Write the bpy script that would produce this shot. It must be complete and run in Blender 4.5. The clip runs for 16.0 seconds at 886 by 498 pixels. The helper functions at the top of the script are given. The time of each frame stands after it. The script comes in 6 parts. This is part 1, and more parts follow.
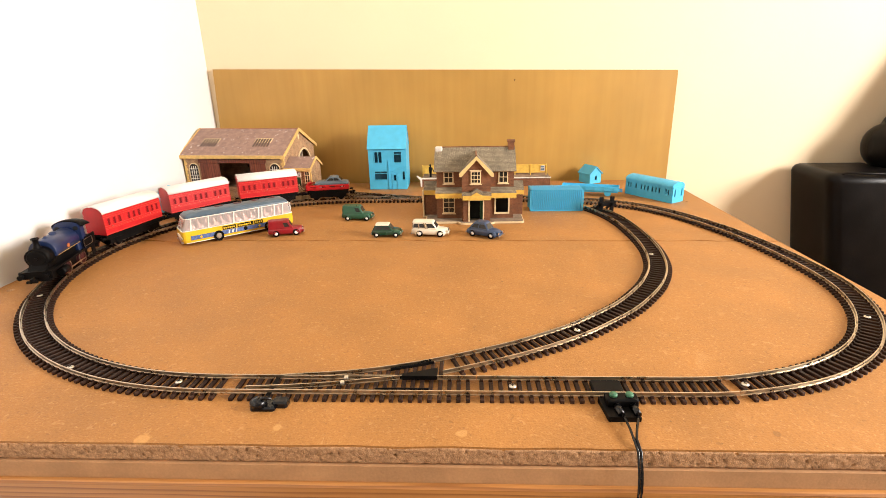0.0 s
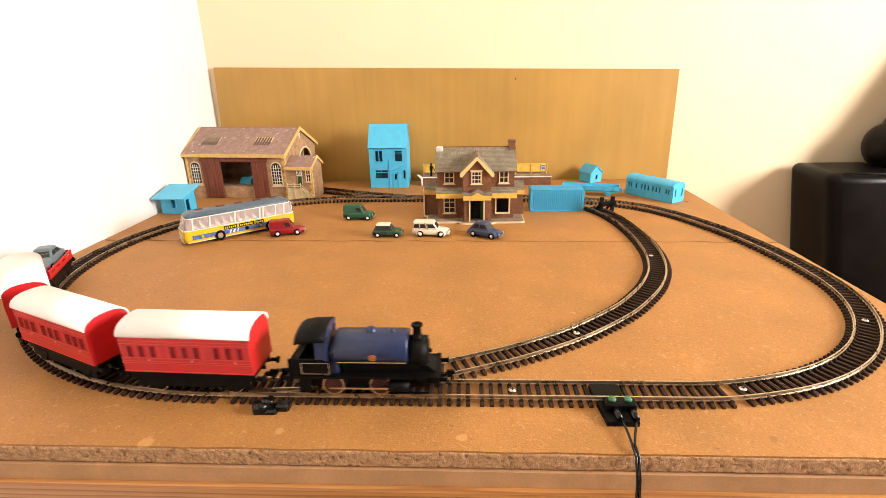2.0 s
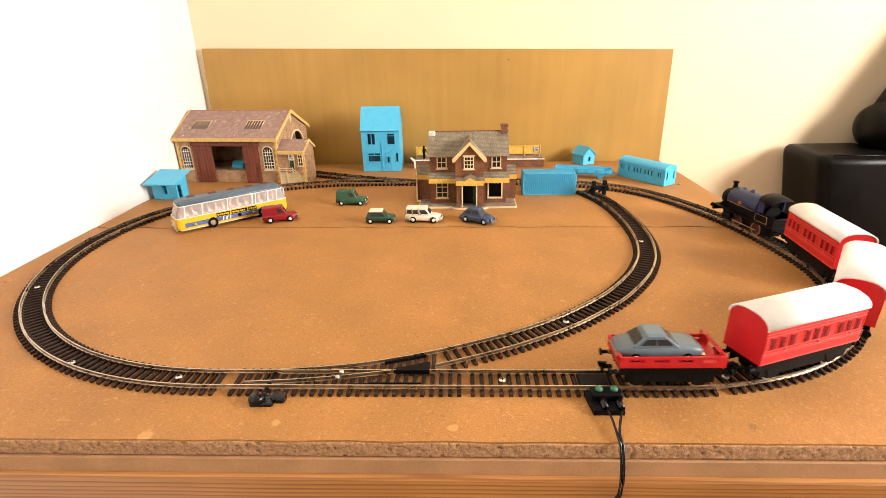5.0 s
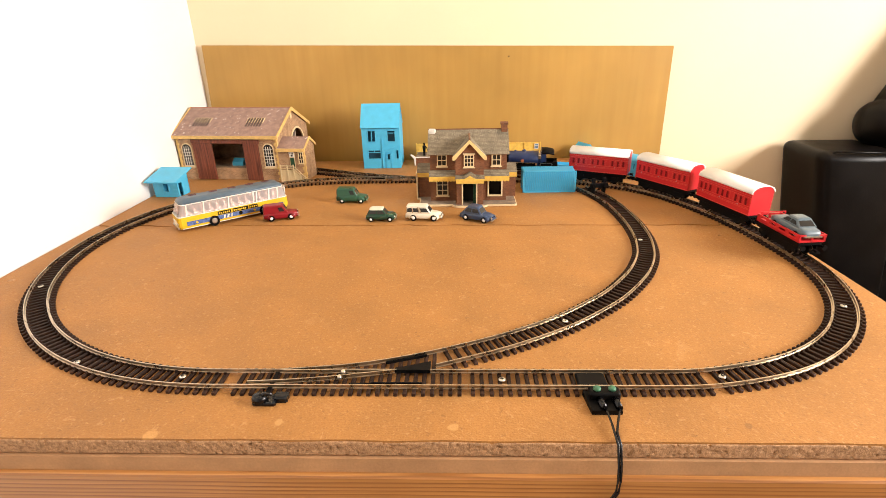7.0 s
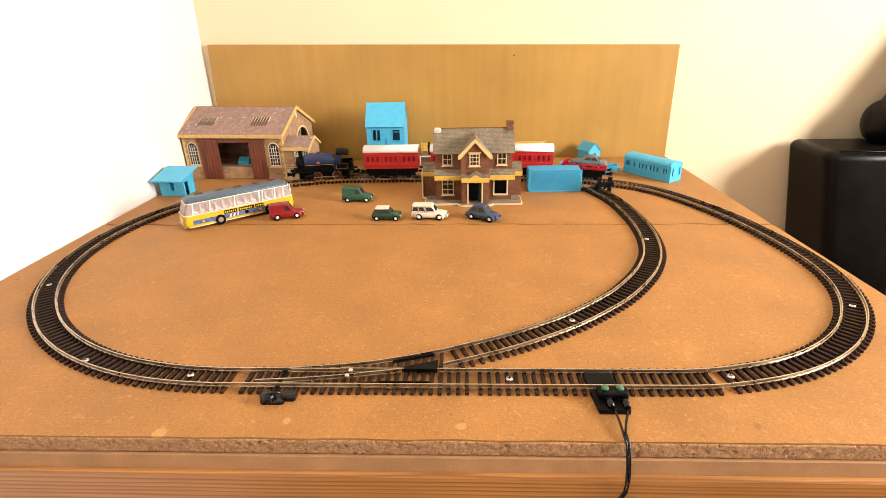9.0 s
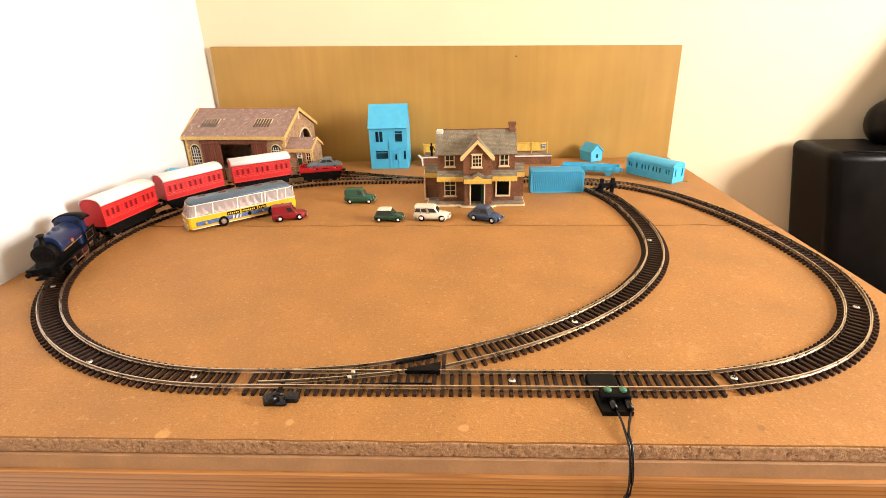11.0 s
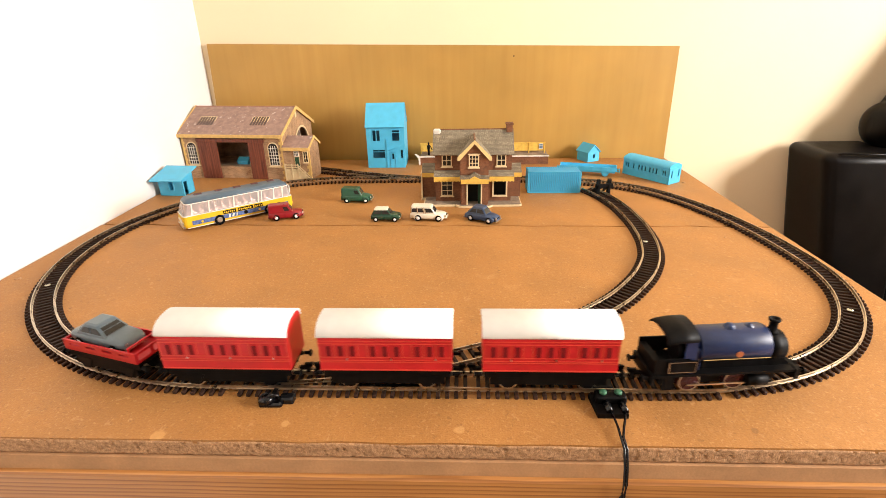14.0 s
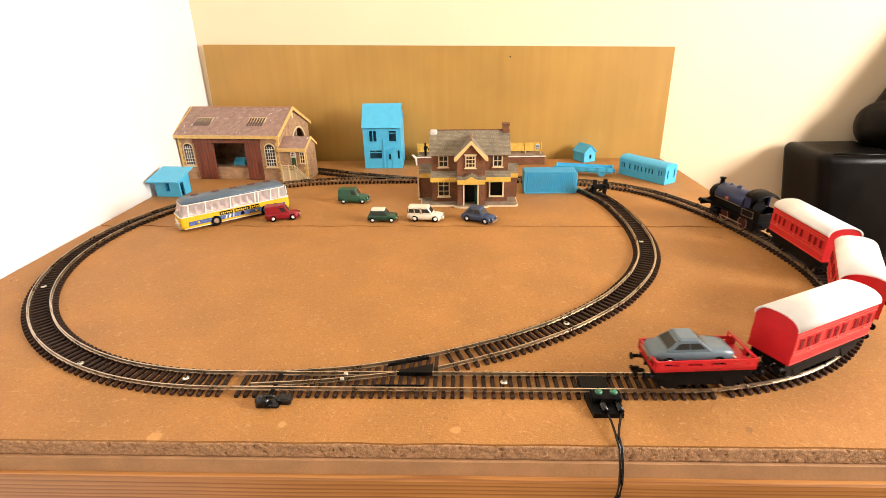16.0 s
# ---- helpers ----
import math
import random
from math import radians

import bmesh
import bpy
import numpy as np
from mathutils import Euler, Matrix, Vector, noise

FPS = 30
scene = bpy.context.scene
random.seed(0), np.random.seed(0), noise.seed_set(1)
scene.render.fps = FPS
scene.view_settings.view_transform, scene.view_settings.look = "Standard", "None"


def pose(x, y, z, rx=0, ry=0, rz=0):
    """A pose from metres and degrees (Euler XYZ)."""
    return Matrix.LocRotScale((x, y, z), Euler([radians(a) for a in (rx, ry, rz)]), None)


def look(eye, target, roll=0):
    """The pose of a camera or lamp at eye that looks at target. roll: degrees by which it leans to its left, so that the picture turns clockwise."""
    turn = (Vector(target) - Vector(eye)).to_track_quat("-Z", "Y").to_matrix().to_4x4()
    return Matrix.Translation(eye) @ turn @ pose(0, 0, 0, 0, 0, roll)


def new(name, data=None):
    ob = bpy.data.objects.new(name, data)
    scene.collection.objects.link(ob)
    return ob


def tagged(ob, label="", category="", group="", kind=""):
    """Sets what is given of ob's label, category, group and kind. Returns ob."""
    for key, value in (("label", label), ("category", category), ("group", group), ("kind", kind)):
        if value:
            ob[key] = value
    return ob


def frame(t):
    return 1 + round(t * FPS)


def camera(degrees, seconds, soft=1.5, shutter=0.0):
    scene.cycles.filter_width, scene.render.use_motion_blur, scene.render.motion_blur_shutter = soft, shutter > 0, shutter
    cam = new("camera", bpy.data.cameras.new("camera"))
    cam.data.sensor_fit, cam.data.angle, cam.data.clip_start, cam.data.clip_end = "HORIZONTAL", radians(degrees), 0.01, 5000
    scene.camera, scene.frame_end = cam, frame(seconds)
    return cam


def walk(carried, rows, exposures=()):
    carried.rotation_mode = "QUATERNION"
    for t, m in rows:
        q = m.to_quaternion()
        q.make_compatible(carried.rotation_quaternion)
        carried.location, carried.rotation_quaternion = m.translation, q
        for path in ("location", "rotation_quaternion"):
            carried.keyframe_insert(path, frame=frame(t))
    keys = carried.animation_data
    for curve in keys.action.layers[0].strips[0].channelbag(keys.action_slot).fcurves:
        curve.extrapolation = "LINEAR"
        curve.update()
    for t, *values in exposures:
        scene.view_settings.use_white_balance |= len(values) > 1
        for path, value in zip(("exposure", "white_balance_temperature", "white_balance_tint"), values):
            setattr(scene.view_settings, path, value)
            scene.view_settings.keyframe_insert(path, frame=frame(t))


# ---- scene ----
cam = camera(82.5, 16.0, soft=0.3, shutter=0.25)
PATH = [
    (0, (0.161, -0.29, 0.204), (0.071, 1.593, -0.464), -1.2),
    (0.5, (0.16, -0.29, 0.205), (0.068, 1.593, -0.462), -1.2),
    (1, (0.16, -0.291, 0.208), (0.064, 1.593, -0.459), -1.2),
    (1.5, (0.16, -0.29, 0.21), (0.064, 1.591, -0.463), -1.2),
    (2, (0.161, -0.29, 0.211), (0.069, 1.587, -0.475), -1.1),
    (2.5, (0.163, -0.289, 0.214), (0.076, 1.583, -0.485), -1.1),
    (3, (0.164, -0.288, 0.217), (0.079, 1.579, -0.494), -1.2),
    (3.5, (0.165, -0.289, 0.22), (0.087, 1.573, -0.507), -1.2),
    (4, (0.164, -0.289, 0.222), (0.089, 1.566, -0.521), -1.2),
    (6.5, (0.164, -0.291, 0.228), (0.094, 1.543, -0.568), -1.3),
    (7, (0.164, -0.291, 0.23), (0.091, 1.543, -0.565), -1.3),
    (7.5, (0.163, -0.29, 0.229), (0.089, 1.544, -0.565), -1.3),
    (8, (0.162, -0.29, 0.23), (0.084, 1.542, -0.568), -1.3),
    (8.5, (0.161, -0.291, 0.231), (0.079, 1.541, -0.569), -1.4),
    (9, (0.161, -0.291, 0.23), (0.075, 1.541, -0.568), -1.4),
    (11.5, (0.161, -0.291, 0.231), (0.064, 1.541, -0.563), -1.6),
    (12, (0.161, -0.291, 0.232), (0.063, 1.541, -0.564), -1.6),
    (12.5, (0.162, -0.291, 0.233), (0.066, 1.541, -0.566), -1.6),
    (13, (0.162, -0.29, 0.233), (0.071, 1.541, -0.566), -1.4),
    (13.5, (0.161, -0.29, 0.233), (0.074, 1.541, -0.568), -1.3),
    (14, (0.161, -0.29, 0.233), (0.079, 1.54, -0.569), -1.1),
    (14.5, (0.161, -0.291, 0.234), (0.082, 1.54, -0.568), -1.1),
    (15, (0.161, -0.29, 0.233), (0.082, 1.541, -0.567), -1.2),
    (15.5, (0.162, -0.291, 0.233), (0.085, 1.54, -0.568), -1.2),
    (16, (0.162, -0.291, 0.234), (0.09, 1.54, -0.568), -1.1),
]
walk(cam, [(t, look(eye, target, roll)) for t, eye, target, roll in PATH])
# ---- world, light ----
world = bpy.data.worlds.new("world")
scene.world = world
world.use_nodes = True
wn = world.node_tree.nodes
sky = wn.new("ShaderNodeTexSky")
sky.sky_type, sky.sun_disc = "NISHITA", False
sky.sun_elevation, sky.sun_rotation = radians(35), radians(110)
wn["Background"].inputs[1].default_value = 0.12
world.node_tree.links.new(sky.outputs[0], wn["Background"].inputs[0])


def window_lamp(name, x, y, z, sx, sy, target, power, colour):
    """Daylight entering by a window opening."""
    data = bpy.data.lights.new(name, "AREA")
    data.shape, data.size, data.size_y = "RECTANGLE", sx, sy
    data.energy, data.color = power, colour
    ob = new(name, data)
    ob.matrix_world = look((x, y, z), target)
    return ob


WIN_R = (1.60, -0.25, 0.53)     # window in the right-hand wall
WIN_W, WIN_H = 0.66, 0.50
window_lamp("window_light", *WIN_R, WIN_W, WIN_H, (0.0, -0.25, 0.53), 54, (1.0, 0.935, 0.885))


# ---- materials ----
def mat(name, colour, rough=0.6, metal=0.0, var=0.12, scale=60.0, bump=0.1, fine=600.0, spec=0.5, second=None, coat=0.0):
    """Base colour broken up at two scales, with fine relief. Scales are per metre."""
    m = bpy.data.materials.new(name)
    m.use_nodes = True
    n, l = m.node_tree.nodes, m.node_tree.links
    b = n["Principled BSDF"]
    b.inputs["Roughness"].default_value, b.inputs["Metallic"].default_value = rough, metal
    b.inputs["Specular IOR Level"].default_value = spec
    b.inputs["Coat Weight"].default_value = coat
    co = n.new("ShaderNodeTexCoord")
    big, small = n.new("ShaderNodeTexNoise"), n.new("ShaderNodeTexNoise")
    big.inputs["Scale"].default_value, small.inputs["Scale"].default_value = scale, fine
    big.inputs["Detail"].default_value = 5
    for t in (big, small):
        l.new(co.outputs["Object"], t.inputs["Vector"])
    ramp = n.new("ShaderNodeValToRGB")
    c = Vector(colour)
    d = Vector(second) if second else c * (1 - 2.2 * var)
    ramp.color_ramp.elements[0].position, ramp.color_ramp.elements[1].position = 0.32, 0.68
    ramp.color_ramp.elements[0].color = (*d, 1)
    ramp.color_ramp.elements[1].color = (*(c * (1 + var)), 1)
    l.new(big.outputs[0], ramp.inputs[0])
    mix = n.new("ShaderNodeMix")
    mix.data_type, mix.blend_type = "RGBA", "OVERLAY"
    mix.inputs[0].default_value = min(1.0, var * 2)
    l.new(ramp.outputs[0], mix.inputs[6])
    l.new(small.outputs[0], mix.inputs[7])
    l.new(mix.outputs[2], b.inputs["Base Color"])
    if bump:
        bp = n.new("ShaderNodeBump")
        bp.inputs["Strength"].default_value, bp.inputs["Distance"].default_value = bump, 0.0005
        l.new(small.outputs[0], bp.inputs["Height"])
        l.new(bp.outputs[0], b.inputs["Normal"])
    rr = n.new("ShaderNodeMapRange")
    rr.inputs[3].default_value, rr.inputs[4].default_value = max(0.02, rough - 0.08), min(1, rough + 0.1)
    l.new(big.outputs[0], rr.inputs[0])
    l.new(rr.outputs[0], b.inputs["Roughness"])
    return m


def link_tex(m, kind, **values):
    n = m.node_tree.nodes
    t = n.new(kind)
    for key, value in values.items():
        t.inputs[key.replace("_", " ")].default_value = value
    return t


def grain_mat(name, light, dark, stretch, scale, rough=0.5, contrast=(0.35, 0.65), distortion=0.6, bump=0.15):
    """Wood with a grain drawn out along one axis."""
    m = mat(name, light, rough, var=0.05, bump=0)
    n, l = m.node_tree.nodes, m.node_tree.links
    b = n["Principled BSDF"]
    co, mp = n.new("ShaderNodeTexCoord"), n.new("ShaderNodeMapping")
    mp.inputs["Scale"].default_value = stretch
    l.new(co.outputs["Object"], mp.inputs["Vector"])
    t = link_tex(m, "ShaderNodeTexNoise", Scale=scale, Detail=6.0, Distortion=distortion)
    l.new(mp.outputs[0], t.inputs["Vector"])
    r = n.new("ShaderNodeValToRGB")
    r.color_ramp.elements[0].position, r.color_ramp.elements[1].position = contrast
    r.color_ramp.elements[0].color, r.color_ramp.elements[1].color = (*dark, 1), (*light, 1)
    l.new(t.outputs[0], r.inputs[0])
    t2 = link_tex(m, "ShaderNodeTexNoise", Scale=7.0, Detail=3.0)
    l.new(co.outputs["Object"], t2.inputs["Vector"])
    mix = n.new("ShaderNodeMix")
    mix.data_type, mix.blend_type = "RGBA", "OVERLAY"
    mix.inputs[0].default_value = 0.3
    l.new(r.outputs[0], mix.inputs[6])
    l.new(t2.outputs[0], mix.inputs[7])
    l.new(mix.outputs[2], b.inputs["Base Color"])
    bp = n.new("ShaderNodeBump")
    bp.inputs["Strength"].default_value, bp.inputs["Distance"].default_value = bump, 0.0006
    l.new(t.outputs[0], bp.inputs["Height"])
    l.new(bp.outputs[0], b.inputs["Normal"])
    return m


def hardboard_mat():
    """Fibreboard: brown fibres, a woven press mark, pale scuffs and dark flecks."""
    m = mat("hardboard", (0.385, 0.171, 0.041), 0.62, var=0.07, scale=16.0, bump=0, fine=900.0)
    n, l = m.node_tree.nodes, m.node_tree.links
    b = n["Principled BSDF"]
    co = n.new("ShaderNodeTexCoord")
    src = b.inputs["Base Color"].links[0].from_socket
    weave = link_tex(m, "ShaderNodeTexVoronoi", Scale=640.0, Randomness=0.75)
    weave2 = link_tex(m, "ShaderNodeTexNoise", Scale=1100.0, Detail=2.0)
    add = n.new("ShaderNodeMath")
    l.new(co.outputs["Object"], weave.inputs["Vector"])
    l.new(co.outputs["Object"], weave2.inputs["Vector"])
    l.new(weave.outputs["Distance"], add.inputs[0])
    l.new(weave2.outputs[0], add.inputs[1])
    sub = n.new("ShaderNodeMix")
    sub.data_type, sub.blend_type = "RGBA", "SOFT_LIGHT"
    sub.inputs[0].default_value = 0.30
    l.new(src, sub.inputs[6])
    half = n.new("ShaderNodeMath")
    half.operation = "MULTIPLY"
    half.inputs[1].default_value = 0.5
    l.new(add.outputs[0], half.inputs[0])
    l.new(half.outputs[0], sub.inputs[7])
    cur = sub.outputs[2]
    for scale, lo, hi, colour, amount in ((38.0, 0.62, 0.72, (0.62, 0.36, 0.14), 0.14), (150.0, 0.64, 0.72, (0.66, 0.40, 0.18), 0.3), (420.0, 0.58, 0.70, (0.60, 0.34, 0.13), 0.40), (300.0, 0.60, 0.70, (0.20, 0.085, 0.025), 0.45),
                                          (95.0, 0.73, 0.76, (0.12, 0.06, 0.025), 0.6), (14.0, 0.58, 0.80, (0.36, 0.16, 0.04), 0.18)):
        t = link_tex(m, "ShaderNodeTexNoise", Scale=scale, Detail=4.0, Distortion=0.8)
        l.new(co.outputs["Object"], t.inputs["Vector"])
        mr = n.new("ShaderNodeMapRange")
        mr.inputs[1].default_value, mr.inputs[2].default_value, mr.inputs[4].default_value = lo, hi, amount
        l.new(t.outputs[0], mr.inputs[0])
        mx = n.new("ShaderNodeMix")
        mx.data_type = "RGBA"
        l.new(mr.outputs[0], mx.inputs[0])
        l.new(cur, mx.inputs[6])
        mx.inputs[7].default_value = (*colour, 1)
        cur = mx.outputs[2]
    wob = link_tex(m, "ShaderNodeTexNoise", Scale=180.0, Detail=3.0)
    l.new(co.outputs["Object"], wob.inputs["Vector"])
    for x, y, rad, colour in ((-0.033, -0.0515, 0.0052, (0.66, 0.36, 0.12)), (0.342, -0.0407, 0.0026, (0.20, 0.09, 0.03)), (0.045, -0.040, 0.0030, (0.62, 0.36, 0.13)), (0.158, -0.043, 0.0034, (0.60, 0.34, 0.12))):
        dist, less, mx = n.new("ShaderNodeVectorMath"), n.new("ShaderNodeMath"), n.new("ShaderNodeMix")
        dist.operation, less.operation, mx.data_type = "DISTANCE", "MULTIPLY_ADD", "RGBA"
        dist.inputs[1].default_value = (x, y, 0.0)
        l.new(co.outputs["Object"], dist.inputs[0])
        l.new(dist.outputs["Value"], less.inputs[0])
        less.inputs[1].default_value = 1.0
        sc = n.new("ShaderNodeMath")
        sc.operation = "MULTIPLY"
        sc.inputs[1].default_value = rad * 1.6
        l.new(wob.outputs[0], sc.inputs[0])
        l.new(sc.outputs[0], less.inputs[2])
        mr = n.new("ShaderNodeMapRange")
        mr.inputs[1].default_value, mr.inputs[2].default_value, mr.inputs[3].default_value, mr.inputs[4].default_value = rad * 1.6, rad * 1.9, 0.55, 0.0
        l.new(less.outputs[0], mr.inputs[0])
        l.new(mr.outputs[0], mx.inputs[0])
        l.new(cur, mx.inputs[6])
        mx.inputs[7].default_value = (*colour, 1)
        cur = mx.outputs[2]
    l.new(cur, b.inputs["Base Color"])
    bp = n.new("ShaderNodeBump")
    bp.inputs["Strength"].default_value, bp.inputs["Distance"].default_value = 0.42, 0.0005
    l.new(add.outputs[0], bp.inputs["Height"])
    l.new(bp.outputs[0], b.inputs["Normal"])
    return m


def brick_mat(name, c1, c2, mortar, bw=0.0030, bh=0.0011):
    """Printed brickwork at model scale; courses follow height."""
    m = mat(name, c1, 0.75, bump=0)
    n, l = m.node_tree.nodes, m.node_tree.links
    b = n["Principled BSDF"]
    co, sep, com, add = (n.new(k) for k in ("ShaderNodeTexCoord", "ShaderNodeSeparateXYZ", "ShaderNodeCombineXYZ", "ShaderNodeMath"))
    l.new(co.outputs["Object"], sep.inputs[0])
    l.new(sep.outputs[0], add.inputs[0])
    l.new(sep.outputs[1], add.inputs[1])
    l.new(add.outputs[0], com.inputs[0])
    l.new(sep.outputs[2], com.inputs[1])
    t = n.new("ShaderNodeTexBrick")
    for key, v in (("Scale", 1.0), ("Brick Width", bw), ("Row Height", bh), ("Mortar Size", bh * 0.12), ("Bias", 0.0)):
        t.inputs[key].default_value = v
    t.inputs["Color1"].default_value, t.inputs["Color2"].default_value, t.inputs["Mortar"].default_value = (*c1, 1), (*c2, 1), (*mortar, 1)
    l.new(com.outputs[0], t.inputs["Vector"])
    big = link_tex(m, "ShaderNodeTexNoise", Scale=90.0, Detail=5.0)
    l.new(co.outputs["Object"], big.inputs["Vector"])
    mix = n.new("ShaderNodeMix")
    mix.data_type, mix.blend_type = "RGBA", "OVERLAY"
    mix.inputs[0].default_value = 0.55
    l.new(t.outputs[0], mix.inputs[6])
    l.new(big.outputs[0], mix.inputs[7])
    l.new(mix.outputs[2], b.inputs["Base Color"])
    return m


def pine_mat():
    """Varnished pine: wavering dark growth lines along the plank over a fine grain."""
    m = grain_mat("pine", (0.50, 0.235, 0.072), (0.40, 0.170, 0.048), (1.6, 85.0, 110.0), 5.0, 0.36, (0.30, 0.70))
    n, l = m.node_tree.nodes, m.node_tree.links
    inp = n["Principled BSDF"].inputs["Base Color"]
    src = inp.links[0].from_socket
    co, mp, w = n.new("ShaderNodeTexCoord"), n.new("ShaderNodeMapping"), n.new("ShaderNodeTexWave")
    mp.inputs["Scale"].default_value = (0.045, 0.35, 1.0)
    w.bands_direction, w.wave_profile = "Z", "SAW"
    for key, v in (("Scale", 88.0), ("Distortion", 9.0), ("Detail", 3.0), ("Detail Scale", 0.55), ("Detail Roughness", 0.6)):
        w.inputs[key].default_value = v
    l.new(co.outputs["Object"], mp.inputs[0])
    l.new(mp.outputs[0], w.inputs[0])
    r = n.new("ShaderNodeValToRGB")
    e = r.color_ramp.elements
    e[0].position, e[1].position = 0.45, 0.90
    e[0].color, e[1].color = (0, 0, 0, 1), (1, 1, 1, 1)
    k = e.new(1.0)
    k.color = (0.1, 0.1, 0.1, 1)
    l.new(w.outputs["Fac"], r.inputs[0])
    mx, amt = n.new("ShaderNodeMix"), n.new("ShaderNodeMath")
    amt.operation = "MULTIPLY"
    amt.inputs[1].default_value = 0.75
    l.new(r.outputs[0], amt.inputs[0])
    mx.data_type = "RGBA"
    mx.inputs[7].default_value = (0.19, 0.062, 0.016, 1)
    l.new(amt.outputs[0], mx.inputs[0])
    l.new(src, mx.inputs[6])
    l.new(mx.outputs[2], inp)
    return m


HARDBOARD = hardboard_mat()
BOARD_EDGE = mat("fibreboard_edge", (0.43, 0.245, 0.122), 0.95, var=0.22, scale=520, bump=0.9, fine=1700, second=(0.30, 0.160, 0.075))
BOARD_EDGE2 = mat("mdf_edge", (0.46, 0.25, 0.115), 0.85, var=0.07, scale=45, bump=0.3)
PINE = pine_mat()
PLY = grain_mat("plywood", (0.46, 0.265, 0.062), (0.425, 0.237, 0.054), (26.0, 26.0, 1.6), 3.0, 0.45, (0.3, 0.7), 0.3, 0.05)
PLY_EDGE = mat("plywood_edge", (0.25, 0.13, 0.05), 0.8)
WALL = mat("cream_wall_paint", (0.86, 0.71, 0.49), 0.85, var=0.015, scale=5, bump=0.1, fine=300)
WHITEWALL = mat("white_wall_paint", (0.82, 0.81, 0.79), 0.85, var=0.01, scale=5, bump=0.1, fine=300)
CEIL = mat("white_ceiling_paint", (0.8, 0.78, 0.73), 0.9, var=0.02, scale=4)
CARPET = mat("carpet", (0.34, 0.19, 0.09), 0.95, var=0.2, scale=40, bump=0.6)
LEATHER = mat("black_leather", (0.0045, 0.0036, 0.0033), 0.32, var=0.2, scale=25, bump=0.30, fine=420, spec=0.13)
SLEEPER = mat("sleeper_plastic", (0.036, 0.0175, 0.0110), 0.55, var=0.25, scale=120, bump=0.3, spec=0.15)
RAIL = mat("rail_nickel", (0.56, 0.47, 0.36), 0.28, 1.0, var=0.12, scale=90, bump=0.05)
BLACK = mat("black_plastic", (0.0045, 0.004, 0.004), 0.5, var=0.2, scale=150, spec=0.10)
GLOSSBLACK = mat("gloss_black_plastic", (0.005, 0.005, 0.006), 0.25, var=0.2, spec=0.35)
SCREW = mat("screw_steel", (0.78, 0.74, 0.66), 0.3, 1.0)
RED = mat("red_plastic", (0.56, 0.012, 0.018), 0.4, var=0.06, scale=60)
# lighter copy of RED; the highlight along the mouldings is painted in
REDLIGHT = mat("red_moulding", (0.66, 0.060, 0.035), 0.4, var=0.05)
# darkened red for coach windows; the shade of an opening is in the colour
DARKRED = mat("dark_red_recess", (0.18, 0.006, 0.009), 0.6, var=0.1, spec=0.2)
WHITE = mat("white_plastic", (0.86, 0.845, 0.82), 0.5, var=0.03, scale=60)
BLUE = mat("loco_blue", (0.011, 0.024, 0.082), 0.34, var=0.1, scale=120)
ORANGE = mat("crest_orange", (0.40, 0.12, 0.04), 0.5)
LINING = mat("gold_lining", (0.62, 0.42, 0.16), 0.45)
WHEELRED = mat("wheel_red", (0.055, 0.009, 0.009), 0.45)
STEEL = mat("bright_steel", (0.62, 0.58, 0.52), 0.3, 1.0)
GREENKNOB = mat("green_knob", (0.045, 0.16, 0.085), 0.45)
CYAN = mat("cyan_print", (0.075, 0.47, 0.74), 0.42, var=0.04, scale=80, bump=0.15, fine=1500)
# darkened copy of CYAN: the shade inside the prints is put into the colour
CYANDARK = mat("cyan_print_shaded_inside", (0.018, 0.10, 0.16), 0.6)
BRICK = brick_mat("red_brick", (0.195, 0.066, 0.023), (0.118, 0.038, 0.014), (0.22, 0.108, 0.050))
BUFF = brick_mat("buff_stone", (0.44, 0.255, 0.130), (0.27, 0.145, 0.072), (0.48, 0.33, 0.20), 0.004, 0.0016)
SLATE = brick_mat("slate_roof", (0.275, 0.228, 0.150), (0.190, 0.155, 0.102), (0.12, 0.093, 0.065), 0.0026, 0.0015)
MAUVE = mat("mauve_slate_card", (0.325, 0.210, 0.172), 0.7, var=0.10, scale=130, second=(0.250, 0.158, 0.130))
def specks(m, scale, lo, hi, colour):
    """Pale worn spots over a finished material."""
    n, l = m.node_tree.nodes, m.node_tree.links
    inp = n["Principled BSDF"].inputs["Base Color"]
    src = inp.links[0].from_socket
    t, mr, mx, co = link_tex(m, "ShaderNodeTexNoise", Scale=scale, Detail=3.0), n.new("ShaderNodeMapRange"), n.new("ShaderNodeMix"), n.new("ShaderNodeTexCoord")
    l.new(co.outputs["Object"], t.inputs["Vector"])
    mr.inputs[1].default_value, mr.inputs[2].default_value = lo, hi
    l.new(t.outputs[0], mr.inputs[0])
    mx.data_type = "RGBA"
    mx.inputs[7].default_value = (*colour, 1)
    l.new(mr.outputs[0], mx.inputs[0])
    l.new(src, mx.inputs[6])
    l.new(mx.outputs[2], inp)


